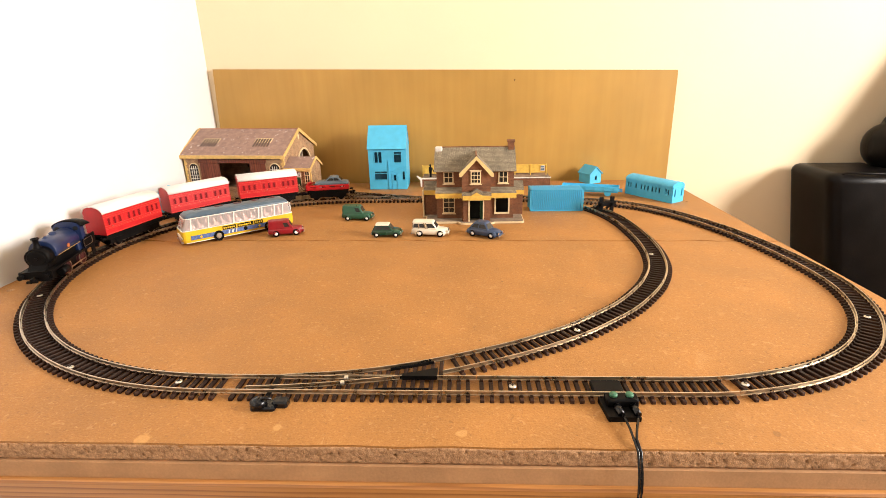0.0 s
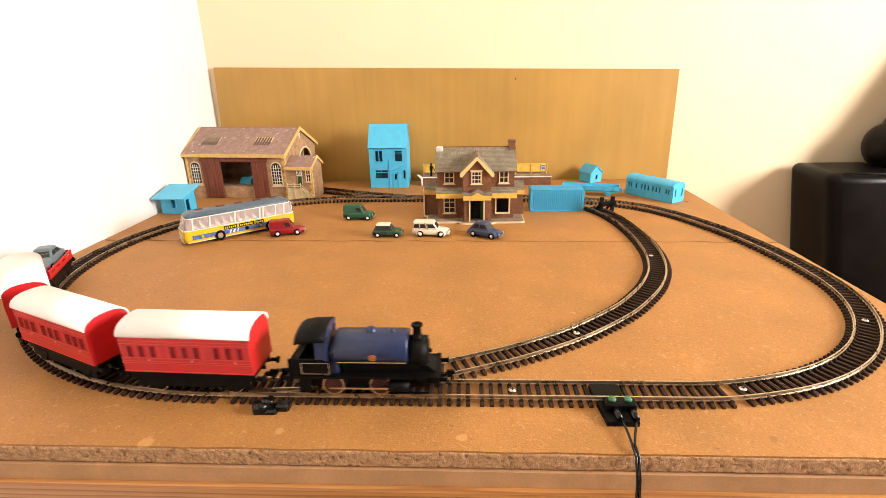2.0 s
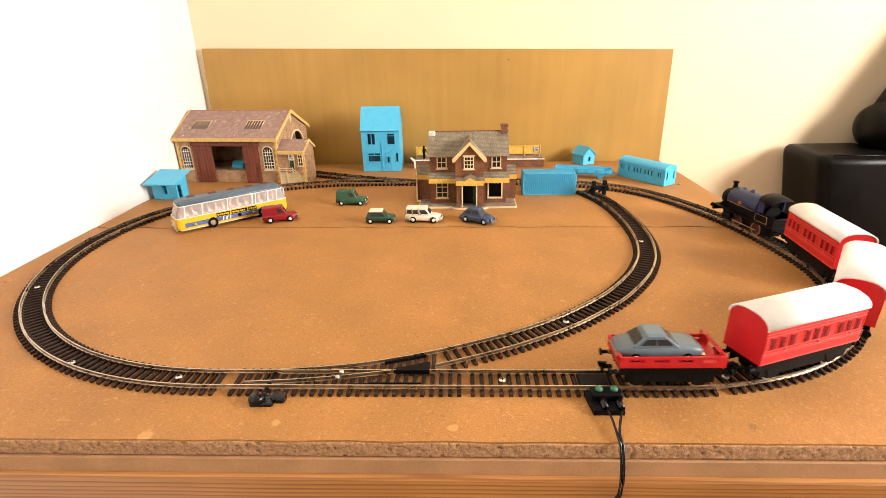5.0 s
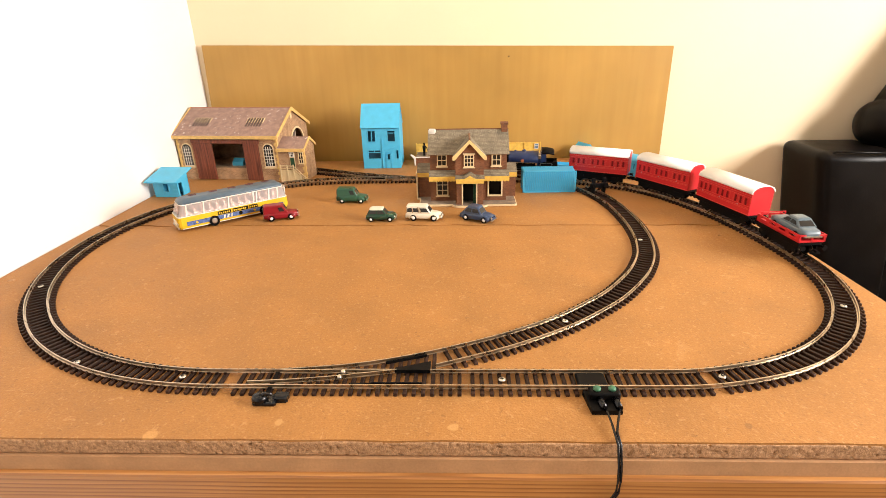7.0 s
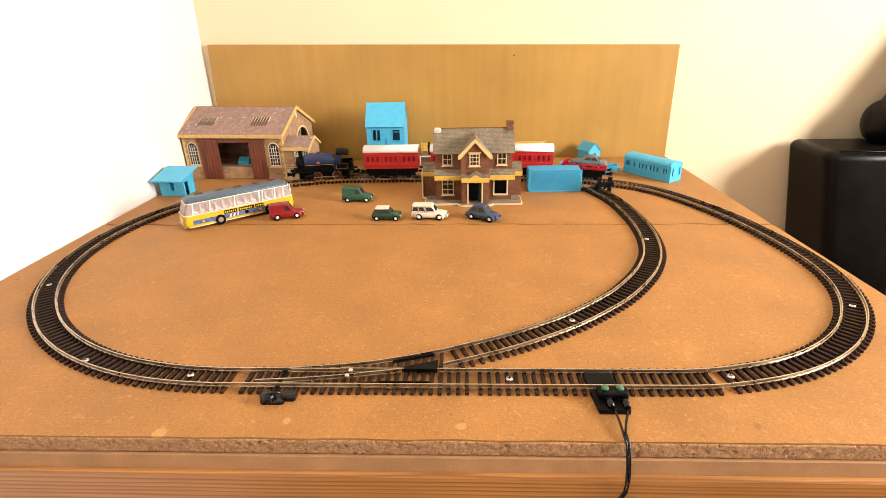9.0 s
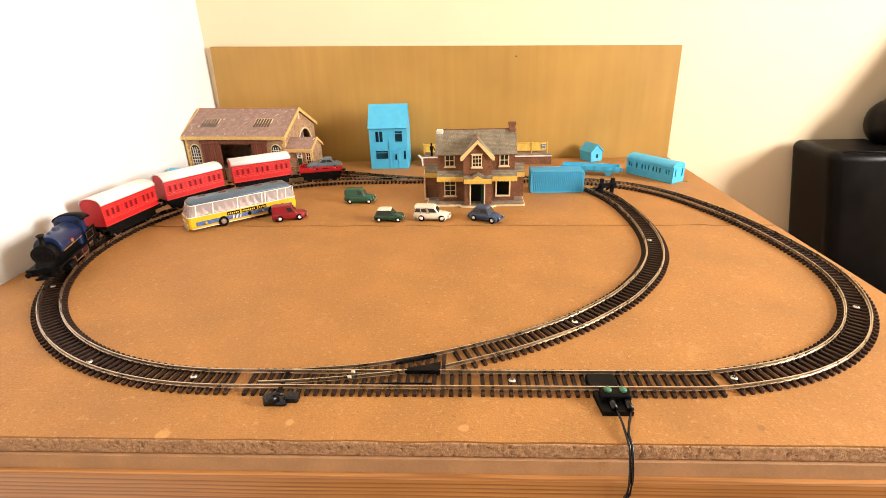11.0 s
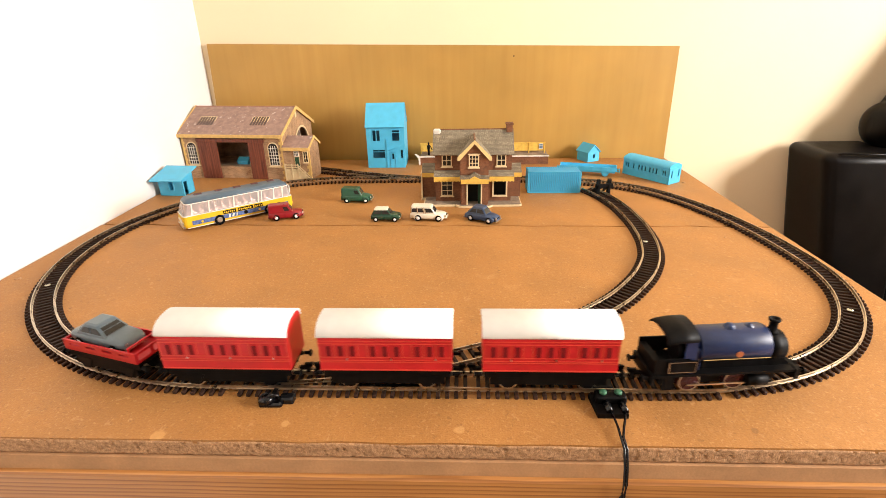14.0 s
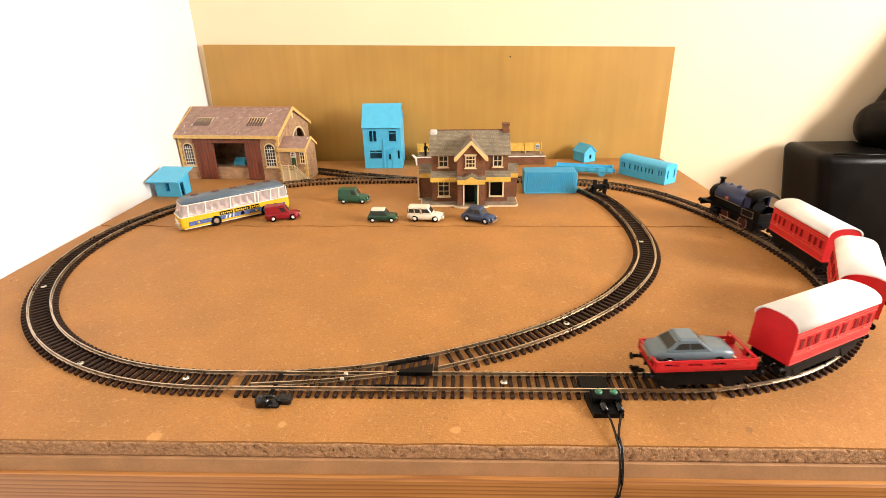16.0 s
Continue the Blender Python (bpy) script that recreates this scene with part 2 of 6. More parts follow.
specks(MAUVE, 170.0, 0.65, 0.69, (0.58, 0.49, 0.44))
CREAM = mat("cream_trim", (0.74, 0.58, 0.34), 0.6, var=0.06)
YELLOWTRIM = mat("yellow_canopy", (0.74, 0.46, 0.08), 0.6, var=0.08, scale=200)
BARGE = mat("pale_yellow_bargeboard", (0.76, 0.56, 0.24), 0.6, var=0.06, scale=150)
YTRIM2 = mat("yellow_quoin", (0.72, 0.47, 0.16), 0.65, var=0.08, scale=200)
DOORGREEN = mat("green_door", (0.012, 0.07, 0.03), 0.5)
DOORWOOD = grain_mat("brown_door", (0.25, 0.066, 0.030), (0.105, 0.025, 0.012), (70.0, 70.0, 3.0), 6.0, 0.6, (0.38, 0.62))
# near-black that also stands in for shade in rooms, openings and screw slots
DARK = mat("dark_interior", (0.010, 0.009, 0.008), 0.8)
CARD = mat("card_inside", (0.50, 0.37, 0.25), 0.8, var=0.2)
PLATFORM = mat("platform_grey", (0.27, 0.20, 0.14), 0.8, var=0.2, scale=90)
PLASTER = mat("white_plaster", (0.80, 0.76, 0.68), 0.8)
SKYPANE = mat("brown_skylight_pane", (0.085, 0.045, 0.035), 0.3, var=0.15, scale=200)
GLASS = mat("dark_glass", (0.035, 0.033, 0.030), 0.10, var=0.1, spec=0.3)


# ---- building blocks ----
class Shape:
    """Collects simple solids into one mesh."""

    def __init__(self):
        self.v, self.f, self.smooth = [], [], []

    def add(self, verts, faces, smooth=False, tf=None):
        k = len(self.v)
        self.v += [tuple((tf @ Vector(p)) if tf else p) for p in verts]
        self.f += [tuple(i + k for i in q) for q in faces]
        self.smooth += [smooth] * len(faces)
        return self

    def box(self, x0, x1, y0, y1, z0, z1, tf=None, b=0.0):
        """A box; b chamfers its four upper and upright edges."""
        if b <= 0:
            v = [(x, y, z) for z in (z0, z1) for y in (y0, y1) for x in (x0, x1)]
            return self.add(v, [(0, 2, 3, 1), (4, 5, 7, 6), (0, 1, 5, 4), (2, 6, 7, 3), (0, 4, 6, 2), (1, 3, 7, 5)], tf=tf)
        ring = lambda e, z: [(x0 + b + e, y0 + e, z), (x1 - b - e, y0 + e, z), (x1 - e, y0 + b + e, z), (x1 - e, y1 - b - e, z),
                             (x1 - b - e, y1 - e, z), (x0 + b + e, y1 - e, z), (x0 + e, y1 - b - e, z), (x0 + e, y0 + b + e, z)]
        return self.loft([ring(0, z0), ring(0, z1 - b), ring(b * 0.9, z1)], tf=tf)

    def loft(self, rings, caps=True, smooth=False, tf=None, closed=True):
        n, v, f = len(rings[0]), [p for r in rings for p in r], []
        for a in range(len(rings) - 1):
            for i in range(n if closed else n - 1):
                j = (i + 1) % n
                f.append((a * n + i, a * n + j, (a + 1) * n + j, (a + 1) * n + i))
        self.add(v, f, smooth, tf)
        if caps:
            k = len(self.v) - len(v)
            self.f += [tuple(k + i for i in reversed(range(n))), tuple(k + (len(rings) - 1) * n + i for i in range(n))]
            self.smooth += [False, False]
        return self

    def prism(self, pts, axis, a0, a1, tf=None, smooth=False):
        """A polygon drawn out along an axis; pts are in the other two axes, in order."""
        place = {"x": lambda p, a: (a, p[0], p[1]), "y": lambda p, a: (p[0], a, p[1]), "z": lambda p, a: (p[0], p[1], a)}[axis]
        return self.loft([[place(p, a0) for p in pts], [place(p, a1) for p in pts]], tf=tf, smooth=smooth)

    def cyl(self, p0, p1, r0, r1=None, n=16, tf=None, smooth=True):
        p0, p1, r1 = Vector(p0), Vector(p1), r0 if r1 is None else r1
        q = (p1 - p0).to_track_quat("Z", "Y").to_matrix()
        ring = lambda p, r: [tuple(p + q @ Vector((r * math.cos(6.28318 * i / n), r * math.sin(6.28318 * i / n), 0))) for i in range(n)]
        return self.loft([ring(p0, r0), ring(p1, r1)], smooth=smooth, tf=tf)

    def lathe(self, profile, n=20, tf=None):
        """Radius and height pairs turned about z."""
        return self.loft([[(r * math.cos(6.28318 * i / n), r * math.sin(6.28318 * i / n), z) for i in range(n)] for r, z in profile], smooth=True, tf=tf)

    def tube(self, pts, r, n=8):
        pts = [Vector(p) for p in pts]
        rings = []
        for i, p in enumerate(pts):
            d = (pts[min(i + 1, len(pts) - 1)] - pts[max(i - 1, 0)]).normalized()
            side = d.cross(Vector((0, 0, 1)))
            side = side.normalized() if side.length > 1e-4 else Vector((1, 0, 0))
            up = side.cross(d)
            rings.append([tuple(p + r * (math.cos(6.28318 * k / n) * side + math.sin(6.28318 * k / n) * up)) for k in range(n)])
        return self.loft(rings, smooth=True)

    def weld(self):
        """Joins touching blocks: shared corners merge and the faces between blocks go."""
        keys, verts, index = {}, [], []
        for p in self.v:
            k = tuple(round(x * 1e6) for x in p)
            if k not in keys:
                keys[k] = len(verts)
                verts.append(p)
            index.append(keys[k])
        faces = [tuple(index[i] for i in q) for q in self.f]
        count = {}
        for q in faces:
            k = tuple(sorted(q))
            count[k] = count.get(k, 0) + 1
        self.v, self.f = verts, [q for q in faces if count[tuple(sorted(q))] == 1]
        self.smooth = [False] * len(self.f)
        return self

    def mesh(self, name):
        me = bpy.data.meshes.new(name)
        me.from_pydata(self.v, [], self.f)
        me.polygons.foreach_set("use_smooth", self.smooth)
        bm = bmesh.new()
        bm.from_mesh(me)
        bmesh.ops.recalc_face_normals(bm, faces=bm.faces)
        bm.to_mesh(me)
        bm.free()
        return me


def part(name, shape, material, parent=None, label="", m=None):
    me = shape if isinstance(shape, bpy.types.Mesh) else shape.mesh(name)
    if not me.materials:
        me.materials.append(material)
    ob = new(name, me)
    ob.parent = parent
    if m is not None:
        ob.matrix_basis = m
    return tagged(ob, label) if label else ob


def thing(name, label, category, group="", m=None):
    ob = tagged(new(name), label, category, group)
    if m is not None:
        ob.matrix_basis = m
    return ob


def setting(name, shape, material, label):
    return tagged(part(name, shape, material), label, kind="structure")


# ---- room ----
WX, WY, FLOOR, CEILZ = -0.324, 0.700, -0.76, 1.62
setting("floor", Shape().box(-0.5, 2.0, -3.8, 0.9, FLOOR - 0.05, FLOOR), CARPET, "brown carpeted floor of the room")
setting("ceiling", Shape().box(-0.5, 2.0, -3.8, 0.9, CEILZ, CEILZ + 0.05), CEIL, "plain white ceiling of the room")
setting("wall_west", Shape().box(WX - 0.1, WX, -3.7, WY, FLOOR, CEILZ), WHITEWALL, "plain white painted wall beside the layout")
setting("wall_north", Shape().box(WX - 0.1, 1.64, WY, WY + 0.1, FLOOR, CEILZ), WALL, "plain cream painted wall behind the layout")
setting("wall_south", Shape().box(WX - 0.1, 1.64, -3.7, -3.6, FLOOR, CEILZ), WALL, "plain cream painted wall of the room")
s = Shape()
wy0, wy1, wz0, wz1 = WIN_R[1] - WIN_W / 2 - 0.02, WIN_R[1] + WIN_W / 2 + 0.02, WIN_R[2] - WIN_H / 2 - 0.02, WIN_R[2] + WIN_H / 2 + 0.02
for y0, y1, z0, z1 in ((-3.7, wy0, FLOOR, CEILZ), (wy1, WY + 0.1, FLOOR, CEILZ), (wy0, wy1, FLOOR, wz0), (wy0, wy1, wz1, CEILZ)):
    s.box(1.64, 1.74, y0, y1, z0, z1)
setting("wall_east", s, WALL, "cream painted wall with a window opening")

# ---- baseboard of the layout ----
EDGE_L, EDGE_R, EDGE_F, EDGE_B, SEAM = -0.3215, 0.541, -0.0545, 0.675, 0.311
T1, T2 = 0.0098, 0.0115
base = thing("layout_board", "brown hardboard-topped railway baseboard on a pine frame", "baseboard")
tilt = lambda x: SEAM + 0.012 - 0.0195 * (x + 0.2) * 0.9


def slab(pts, z0, z1):
    return Shape().prism(pts, "z", z0, z1)


def wobble(x):
    return 0.00025 * math.sin(x * 90) + 0.00025 * math.sin(x * 331 + 1)


xs = [EDGE_L + (EDGE_R - EDGE_L) * i / 60 for i in range(61)]
part("front_panel", slab([(x, EDGE_F - 0.0002 + wobble(x)) for x in xs] + [(x, tilt(x) - 0.0024 + wobble(x) * 3.5) for x in reversed(xs)], -0.003, 0.0), HARDBOARD, base)
part("back_panel", slab([(x, tilt(x) + 0.0018 + wobble(x + 3) * 5.0) for x in xs] + [(EDGE_R, EDGE_B), (EDGE_L, EDGE_B)], -0.003, -0.0004), HARDBOARD, base)


def crumbly_core():
    """The thick fibre layer; its front face is torn and pitted, with a worn upper lip."""
    nx, nz = 900, 11
    rows = []
    for k in range(nz + 1):
        v = k / nz
        z = -0.0014 - (0.0016 + T1) * v
        row = []
        for i in range(nx + 1):
            x = EDGE_L + (EDGE_R - EDGE_L) * i / nx
            q = Vector((x * 260, v * 3.2, 1.7))
            d = 0.00040 * noise.noise(q) + 0.00030 * noise.noise(Vector((x * 700, v * 9.0, 8.0)))
            pit = noise.noise(Vector((x * 420, v * 5.5, 31.0)))
            d += 0.0050 * max(0.0, pit - 0.34)
            if k == nz:
                d += 0.0012 + 0.0016 * max(0.0, noise.noise(Vector((x * 210, 4.0, 2.0))))
            if k == 0:
                d = min(0.0007, max(0.0003, d))
            row.append((x, EDGE_F - 0.0008 + max(-0.0005, d), z))
        rows.append(row)
    sh = Shape()
    w = nx + 1
    verts = [p for row in rows for p in row] + [(x, EDGE_F + 0.004, rows[0][0][2]) for x, _, _ in rows[0]]
    faces = [(k * w + i, k * w + i + 1, (k + 1) * w + i + 1, (k + 1) * w + i) for k in range(nz) for i in range(nx)]
    faces += [(i, (nz + 1) * w + i, (nz + 1) * w + i + 1, i + 1) for i in range(nx)]
    sh.add(verts, faces, True)
    return sh.box(EDGE_L + 0.001, EDGE_R - 0.001, EDGE_F + 0.0035, EDGE_B - 0.001, -0.003 - T1, -0.0031)


part("board_core", crumbly_core(), BOARD_EDGE, base, "rough crumbly fibreboard edge")
part("under_board", Shape().box(EDGE_L + 0.001, EDGE_R - 0.001, EDGE_F - 0.0025, EDGE_B - 0.001, -0.003 - T1 - T2, -0.0031 - T1), BOARD_EDGE2, base)
ZP = -0.0032 - T1 - T2
table = thing("pine_table", "varnished pine table carrying the railway baseboard", "table")
part("table_top", Shape().box(EDGE_L + 0.002, EDGE_R - 0.004, EDGE_F - 0.006, EDGE_B - 0.004, ZP - 0.045, ZP, b=0.0015), PINE, table)
for lx in (EDGE_L + 0.03, EDGE_R - 0.08):
    for ly in (EDGE_F + 0.03, EDGE_B - 0.08):
        part("leg", Shape().box(lx, lx + 0.05, ly, ly + 0.05, FLOOR, ZP - 0.045), PINE, table)

# ---- plywood backdrop ----
back = tagged(part("backdrop_panel", Shape().prism([(-0.3195, -0.12), (0.549, -0.12), (0.5445, 0.196), (-0.3085, 0.2135)], "y", 0.690, 0.6965), PLY), "yellow-brown plywood panel standing against the wall", "panel")
part("screw", Shape().cyl((0.252, 0.6895, 0.184), (0.252, 0.6905, 0.184), 0.0013, n=10), DARK, back)


# ---- track geometry ----
GAUGE, RTOP = 0.0087, 0.0056


def smooth_line(points, step=0.002, rounds=60):
    """A dense line through waypoints, evened out, with its ends kept."""
    p = np.array(points, float)
    q = [p[0]]
    for a, b in zip(p[:-1], p[1:]):
        k = max(1, int(np.linalg.norm(b - a) / step))
        q += [a + (b - a) * (i + 1) / k for i in range(k)]
    q = np.array(q)
    for _ in range(rounds):
        q[1:-1] = (q[:-2] + q[1:-1] * 2 + q[2:]) / 4
    return q


oval_pts = [(-0.0165, 0.0), (0.336, 0.0)] + [(0.3265 + 0.1940 * math.cos(radians(a)), 0.1925 + 0.1895 * math.sin(radians(a))) for a in np.linspace(-83, 0, 16)] + [(0.5195, 0.215), (0.5165, 0.250), (0.511, 0.283), (0.502, 0.325), (0.487, 0.368), (0.467, 0.413), (0.440, 0.454), (0.404, 0.483),
            (0.345, 0.510), (0.265, 0.524), (0.17, 0.527), (0.08, 0.527)] + [(-0.0165 + 0.2680 * math.cos(radians(k)), 0.2640 + 0.2640 * math.sin(radians(k))) for k in np.linspace(90, 270, 60)]
OVAL = smooth_line(oval_pts, 0.002, 120)
SIDING = smooth_line([(0.03, 0.0), (0.09, 0.007), (0.14, 0.022), (0.2, 0.047), (0.252, 0.077), (0.304, 0.1205), (0.342, 0.169), (0.3655, 0.2155),
                      (0.3765, 0.264), (0.3800, 0.315), (0.3773, 0.38), (0.3668, 0.43), (0.349, 0.468)], 0.002, 120)
SPUR = smooth_line([(0.09, 0.527), (0.046, 0.536), (-0.005, 0.553), (-0.096, 0.592), (-0.15, 0.616)], 0.002, 120)


class Line:
    def __init__(self, q, closed=False):
        if closed:
            q = np.vstack([q, q[:1]])
        self.q, self.s = q, np.concatenate([[0], np.cumsum(np.linalg.norm(np.diff(q, axis=0), axis=1))])
        self.length, self.closed = self.s[-1], closed

    def at(self, s):
        if self.closed:
            s = s % self.length
        return np.array([np.interp(s, self.s, self.q[:, 0]), np.interp(s, self.s, self.q[:, 1])])

    def way(self, s):
        d = self.at(s + 0.003) - self.at(s - 0.003) if self.closed else self.at(min(s + 0.003, self.length)) - self.at(max(s - 0.003, 0))
        return d / np.linalg.norm(d)


oval, siding, spur = Line(OVAL, True), Line(SIDING), Line(SPUR)


def sleeper_shape(half):
    """A moulded sleeper with rail chairs."""
    s = Shape().box(-half, half, -0.0014, 0.0014, 0, 0.0024, b=0.0004)
    for x in (-GAUGE, GAUGE):
        for d in (-0.0018, 0.0018):
            s.box(x + d - 0.0007, x + d + 0.0007, -0.0011, 0.0011, 0.0023, 0.0034)
    return s


SLEEPER_MESH = sleeper_shape(0.0142).mesh("sleeper")
LONG_MESHES = {}


def rail_shape(line, s0, s1, off, step=0.006):
    """A rail of I section, swept along a line at an offset."""
    prof = [(-0.0010, 0.0024), (0.0010, 0.0024), (0.0010, 0.0029), (0.0003, 0.0031), (0.0003, 0.0044), (0.00048, 0.0047), (0.00048, 0.0055), (0.0003, RTOP),
            (-0.0003, RTOP), (-0.00048, 0.0055), (-0.00048, 0.0047), (-0.0003, 0.0044), (-0.0003, 0.0031), (-0.0010, 0.0029)]
    rings = []
    n = max(2, int((s1 - s0) / step) + 1)
    for s in np.linspace(s0, s1, n):
        p, w = line.at(s), line.way(s)
        side = np.array([w[1], -w[0]])
        rings.append([tuple(p + side * (off + a)) + (b,) for a, b in prof])
    return Shape().loft(rings)


def sleeper_at(line, s, parent, mesh=None, shift=0.0):
    p, w = line.at(s), line.way(s)
    side = np.array([w[1], -w[0]])
    p = p + side * shift
    part("sleeper", mesh or SLEEPER_MESH, SLEEPER, parent, m=pose(p[0], p[1], 0, 0, 0, math.degrees(math.atan2(w[1], w[0])) - 90))


def track_piece(line, s0, s1, label, rails=True, pitch=0.0062, ends=(0.0, 0.0)):
    tr = thing("track", label, "model track", "model railway track pieces")
    for off in (-GAUGE, GAUGE):
        if rails:
            part("rail", rail_shape(line, s0 + 0.0002, s1 - 0.0002, off), RAIL, tr)
    a, b = s0 + ends[0], s1 - ends[1]
    n = int((b - a) / pitch)
    for i in range(n):
        sleeper_at(line, a + (b - a) * (i + 0.5) / n, tr)
    return tr


def screw(x, y, z=0.0025):
    sc = tagged(part("screw", Shape().lathe([(0.0, 0), (0.0026, 0), (0.0026, 0.0004), (0.0016, 0.0010), (0.0, 0.0011)], 14), SCREW, m=pose(x, y, z)), "bright cross-head screw holding down the track", "screw", "track screws")
    part("slot", Shape().box(-0.0013, 0.0013, -0.0003, 0.0003, 0.0011, 0.0013).box(-0.0003, 0.0003, -0.0013, 0.0013, 0.0011, 0.0013), DARK, sc)


S_ST = 0.0165                     # where the front straights start, along the oval
CURVED, STRAIGHT = "curved model track, dark sleepers and bright rails", "straight model track, dark sleepers and bright rails"
track_piece(oval, S_ST + 0.168, S_ST + 0.336, STRAIGHT, ends=(0.0, 0.001))
bounds = np.linspace(S_ST + 0.336, oval.length + S_ST, 15)
SP0 = float(oval.s[int(np.argmin(np.linalg.norm(oval.q - np.array([0.09, 0.527]), axis=1)))])
for a, b in zip(bounds[:-1], bounds[1:]):
    track_piece(oval, a, b, CURVED, ends=(0.005 if a == bounds[0] else 0.0, 0.006 if b == bounds[-1] else 0.0))
sb = np.linspace(0.155, siding.length, 4)
for a, b in zip(sb[:-1], sb[1:]):
    track_piece(siding, a, b, CURVED)
track_piece(spur, 0.045, spur.length, STRAIGHT)

# the front point, both routes on shared long sleepers
point = thing("track_point", "model railway point with black frog and hand lever", "track point")
part("rail", rail_shape(oval, S_ST + 0.0003, S_ST + 0.1678, GAUGE), RAIL, point)
part("rail", rail_shape(oval, S_ST + 0.0003, S_ST + 0.034, -GAUGE), RAIL, point)
part("rail", rail_shape(oval, S_ST + 0.070, S_ST + 0.1152, -GAUGE), RAIL, point)
part("rail", rail_shape(oval, S_ST + 0.1408, S_ST + 0.1678, -GAUGE), RAIL, point)
part("rail", rail_shape(siding, 0.0, 0.1545, -GAUGE), RAIL, point)
part("rail", rail_shape(siding, 0.1145, 0.1545, GAUGE), RAIL, point)
part("point_blade", rail_shape(oval, S_ST + 0.034, S_ST + 0.0698, -GAUGE + 0.0006), RAIL, point)
blade = Line(smooth_line([(0.012, -0.0050), (0.045, -0.0026), (0.074, 0.0012), (0.1165, 0.0088)], 0.002, 30))
part("point_blade", rail_shape(blade, 0.0, 0.0615, 0.0), RAIL, point)
part("rail", rail_shape(blade, 0.0620, blade.length, 0.0), RAIL, point)
part("check_rail", rail_shape(oval, S_ST + 0.100, S_ST + 0.136, GAUGE - 0.0025), BLACK, point)
part("check_rail", Shape().prism([tuple(siding.at(v) + np.array([siding.way(v)[1], -siding.way(v)[0]]) * (-GAUGE + o)) for v, o in ((0.080, 0.0020), (0.112, 0.0020), (0.112, 0.0029), (0.080, 0.0029))], "z", 0.0024, 0.0046), BLACK, point)
part("frog", Shape().prism([(0.1152, 0.0078), (0.1408, 0.0080), (0.1408, 0.0188), (0.1300, 0.0150), (0.1152, 0.0106)], "z", 0.0024, 0.0055), BLACK, point, "black plastic crossing frog")
part("check_plate", Shape().box(0.084, 0.128, -0.0070, -0.0035, 0.0020, 0.0030), BLACK, point)
for i in range(26):
    x = 0.0045 + i * 0.0063
    k = int(np.argmin(np.abs(siding.q[:, 0] - (x - 0.0))))
    top = max(0.0, float(siding.q[k, 1])) if x > 0.03 else 0.0
    if top < 0.026:
        half = 0.0145 + top / 2
        key = round(half, 4)
        if key not in LONG_MESHES:
            LONG_MESHES[key] = Shape().box(-half, half, -0.0014, 0.0014, 0, 0.0024, b=0.0004).mesh("sleeper")
        part("sleeper", LONG_MESHES[key], SLEEPER, point, m=pose(x, top / 2, 0, 0, 0, 90))
    else:
        part("sleeper", SLEEPER_MESH, SLEEPER, point, m=pose(x, 0, 0, 0, 0, 90))
for sv in (0.128, 0.136, 0.144, 0.152):
    sleeper_at(siding, sv, point)
part("tie_bar", Shape().box(0.028, 0.031, -0.014, 0.012, 0.0022, 0.0034), BLACK, point)
part("pivot", Shape().cyl((0.0765, 0.0004, 0.003), (0.0765, 0.0004, 0.0060), 0.0015, n=10).cyl((0.0780, 0.0064, 0.003), (0.0780, 0.0064, 0.0060), 0.0015, n=10), SCREW, point)
part("lever_base", Shape().box(0.022, 0.038, -0.0250, -0.0150, 0, 0.0030, b=0.0012).box(0.035, 0.045, -0.0215, -0.014, 0, 0.0045, b=0.0012), GLOSSBLACK, point)
part("lever", Shape().lathe([(0.0055, 0.0), (0.0052, 0.0025), (0.0035, 0.0040), (0.0, 0.0043)], 14, tf=pose(0.027, -0.0215, 0.0033)).tube([(0.027, -0.0215, 0.006), (0.031, -0.0225, 0.0085), (0.036, -0.0215, 0.0075)], 0.0012), GLOSSBLACK, point)
# the shed point at the back
part("check_rail", rail_shape(spur, 0.004, 0.05, GAUGE), RAIL, tagged(thing("track_point", "model railway point leading to the goods shed", "track point")))
pt2 = bpy.data.objects["track_point.001"]
part("rail", rail_shape(spur, 0.004, 0.05, -GAUGE), RAIL, pt2)
part("frog", Shape().box(0.02, 0.05, 0.530, 0.534, 0.0024, 0.0048), BLACK, pt2)
for i in range(5):
    sleeper_at(spur, 0.006 + i * 0.008, pt2)

for x, y in ((-0.2580, 0.1465), (-0.1310, 0.0205), (-0.0395, 0.0035), (0.192, 0.001), (0.3465, 0.005), (0.496, 0.103), (0.251, 0.079), (0.371, 0.257), (-0.2785, 0.287), (0.472, 0.392)):
    screw(x, y)

# ---- power clip and leads ----
clip = thing("power_clip", "black track power clip with two green buttons and plugs", "power connector", m=pose(0.003, 0, 0))
part("clip_base", Shape().prism([(0.2425, -0.0120), (0.2600, -0.0120), (0.2640, -0.0315), (0.2445, -0.0315)], "z", 0, 0.0035), BLACK, clip)
part("clip_body", Shape().box(0.2455, 0.2655, -0.0215, -0.0125, 0.0030, 0.0085, b=0.001), BLACK, clip)
part("clip_bridge", Shape().box(0.2410, 0.2610, -0.0070, 0.0066, 0.0020, 0.0047, b=0.0008), BLACK, clip)
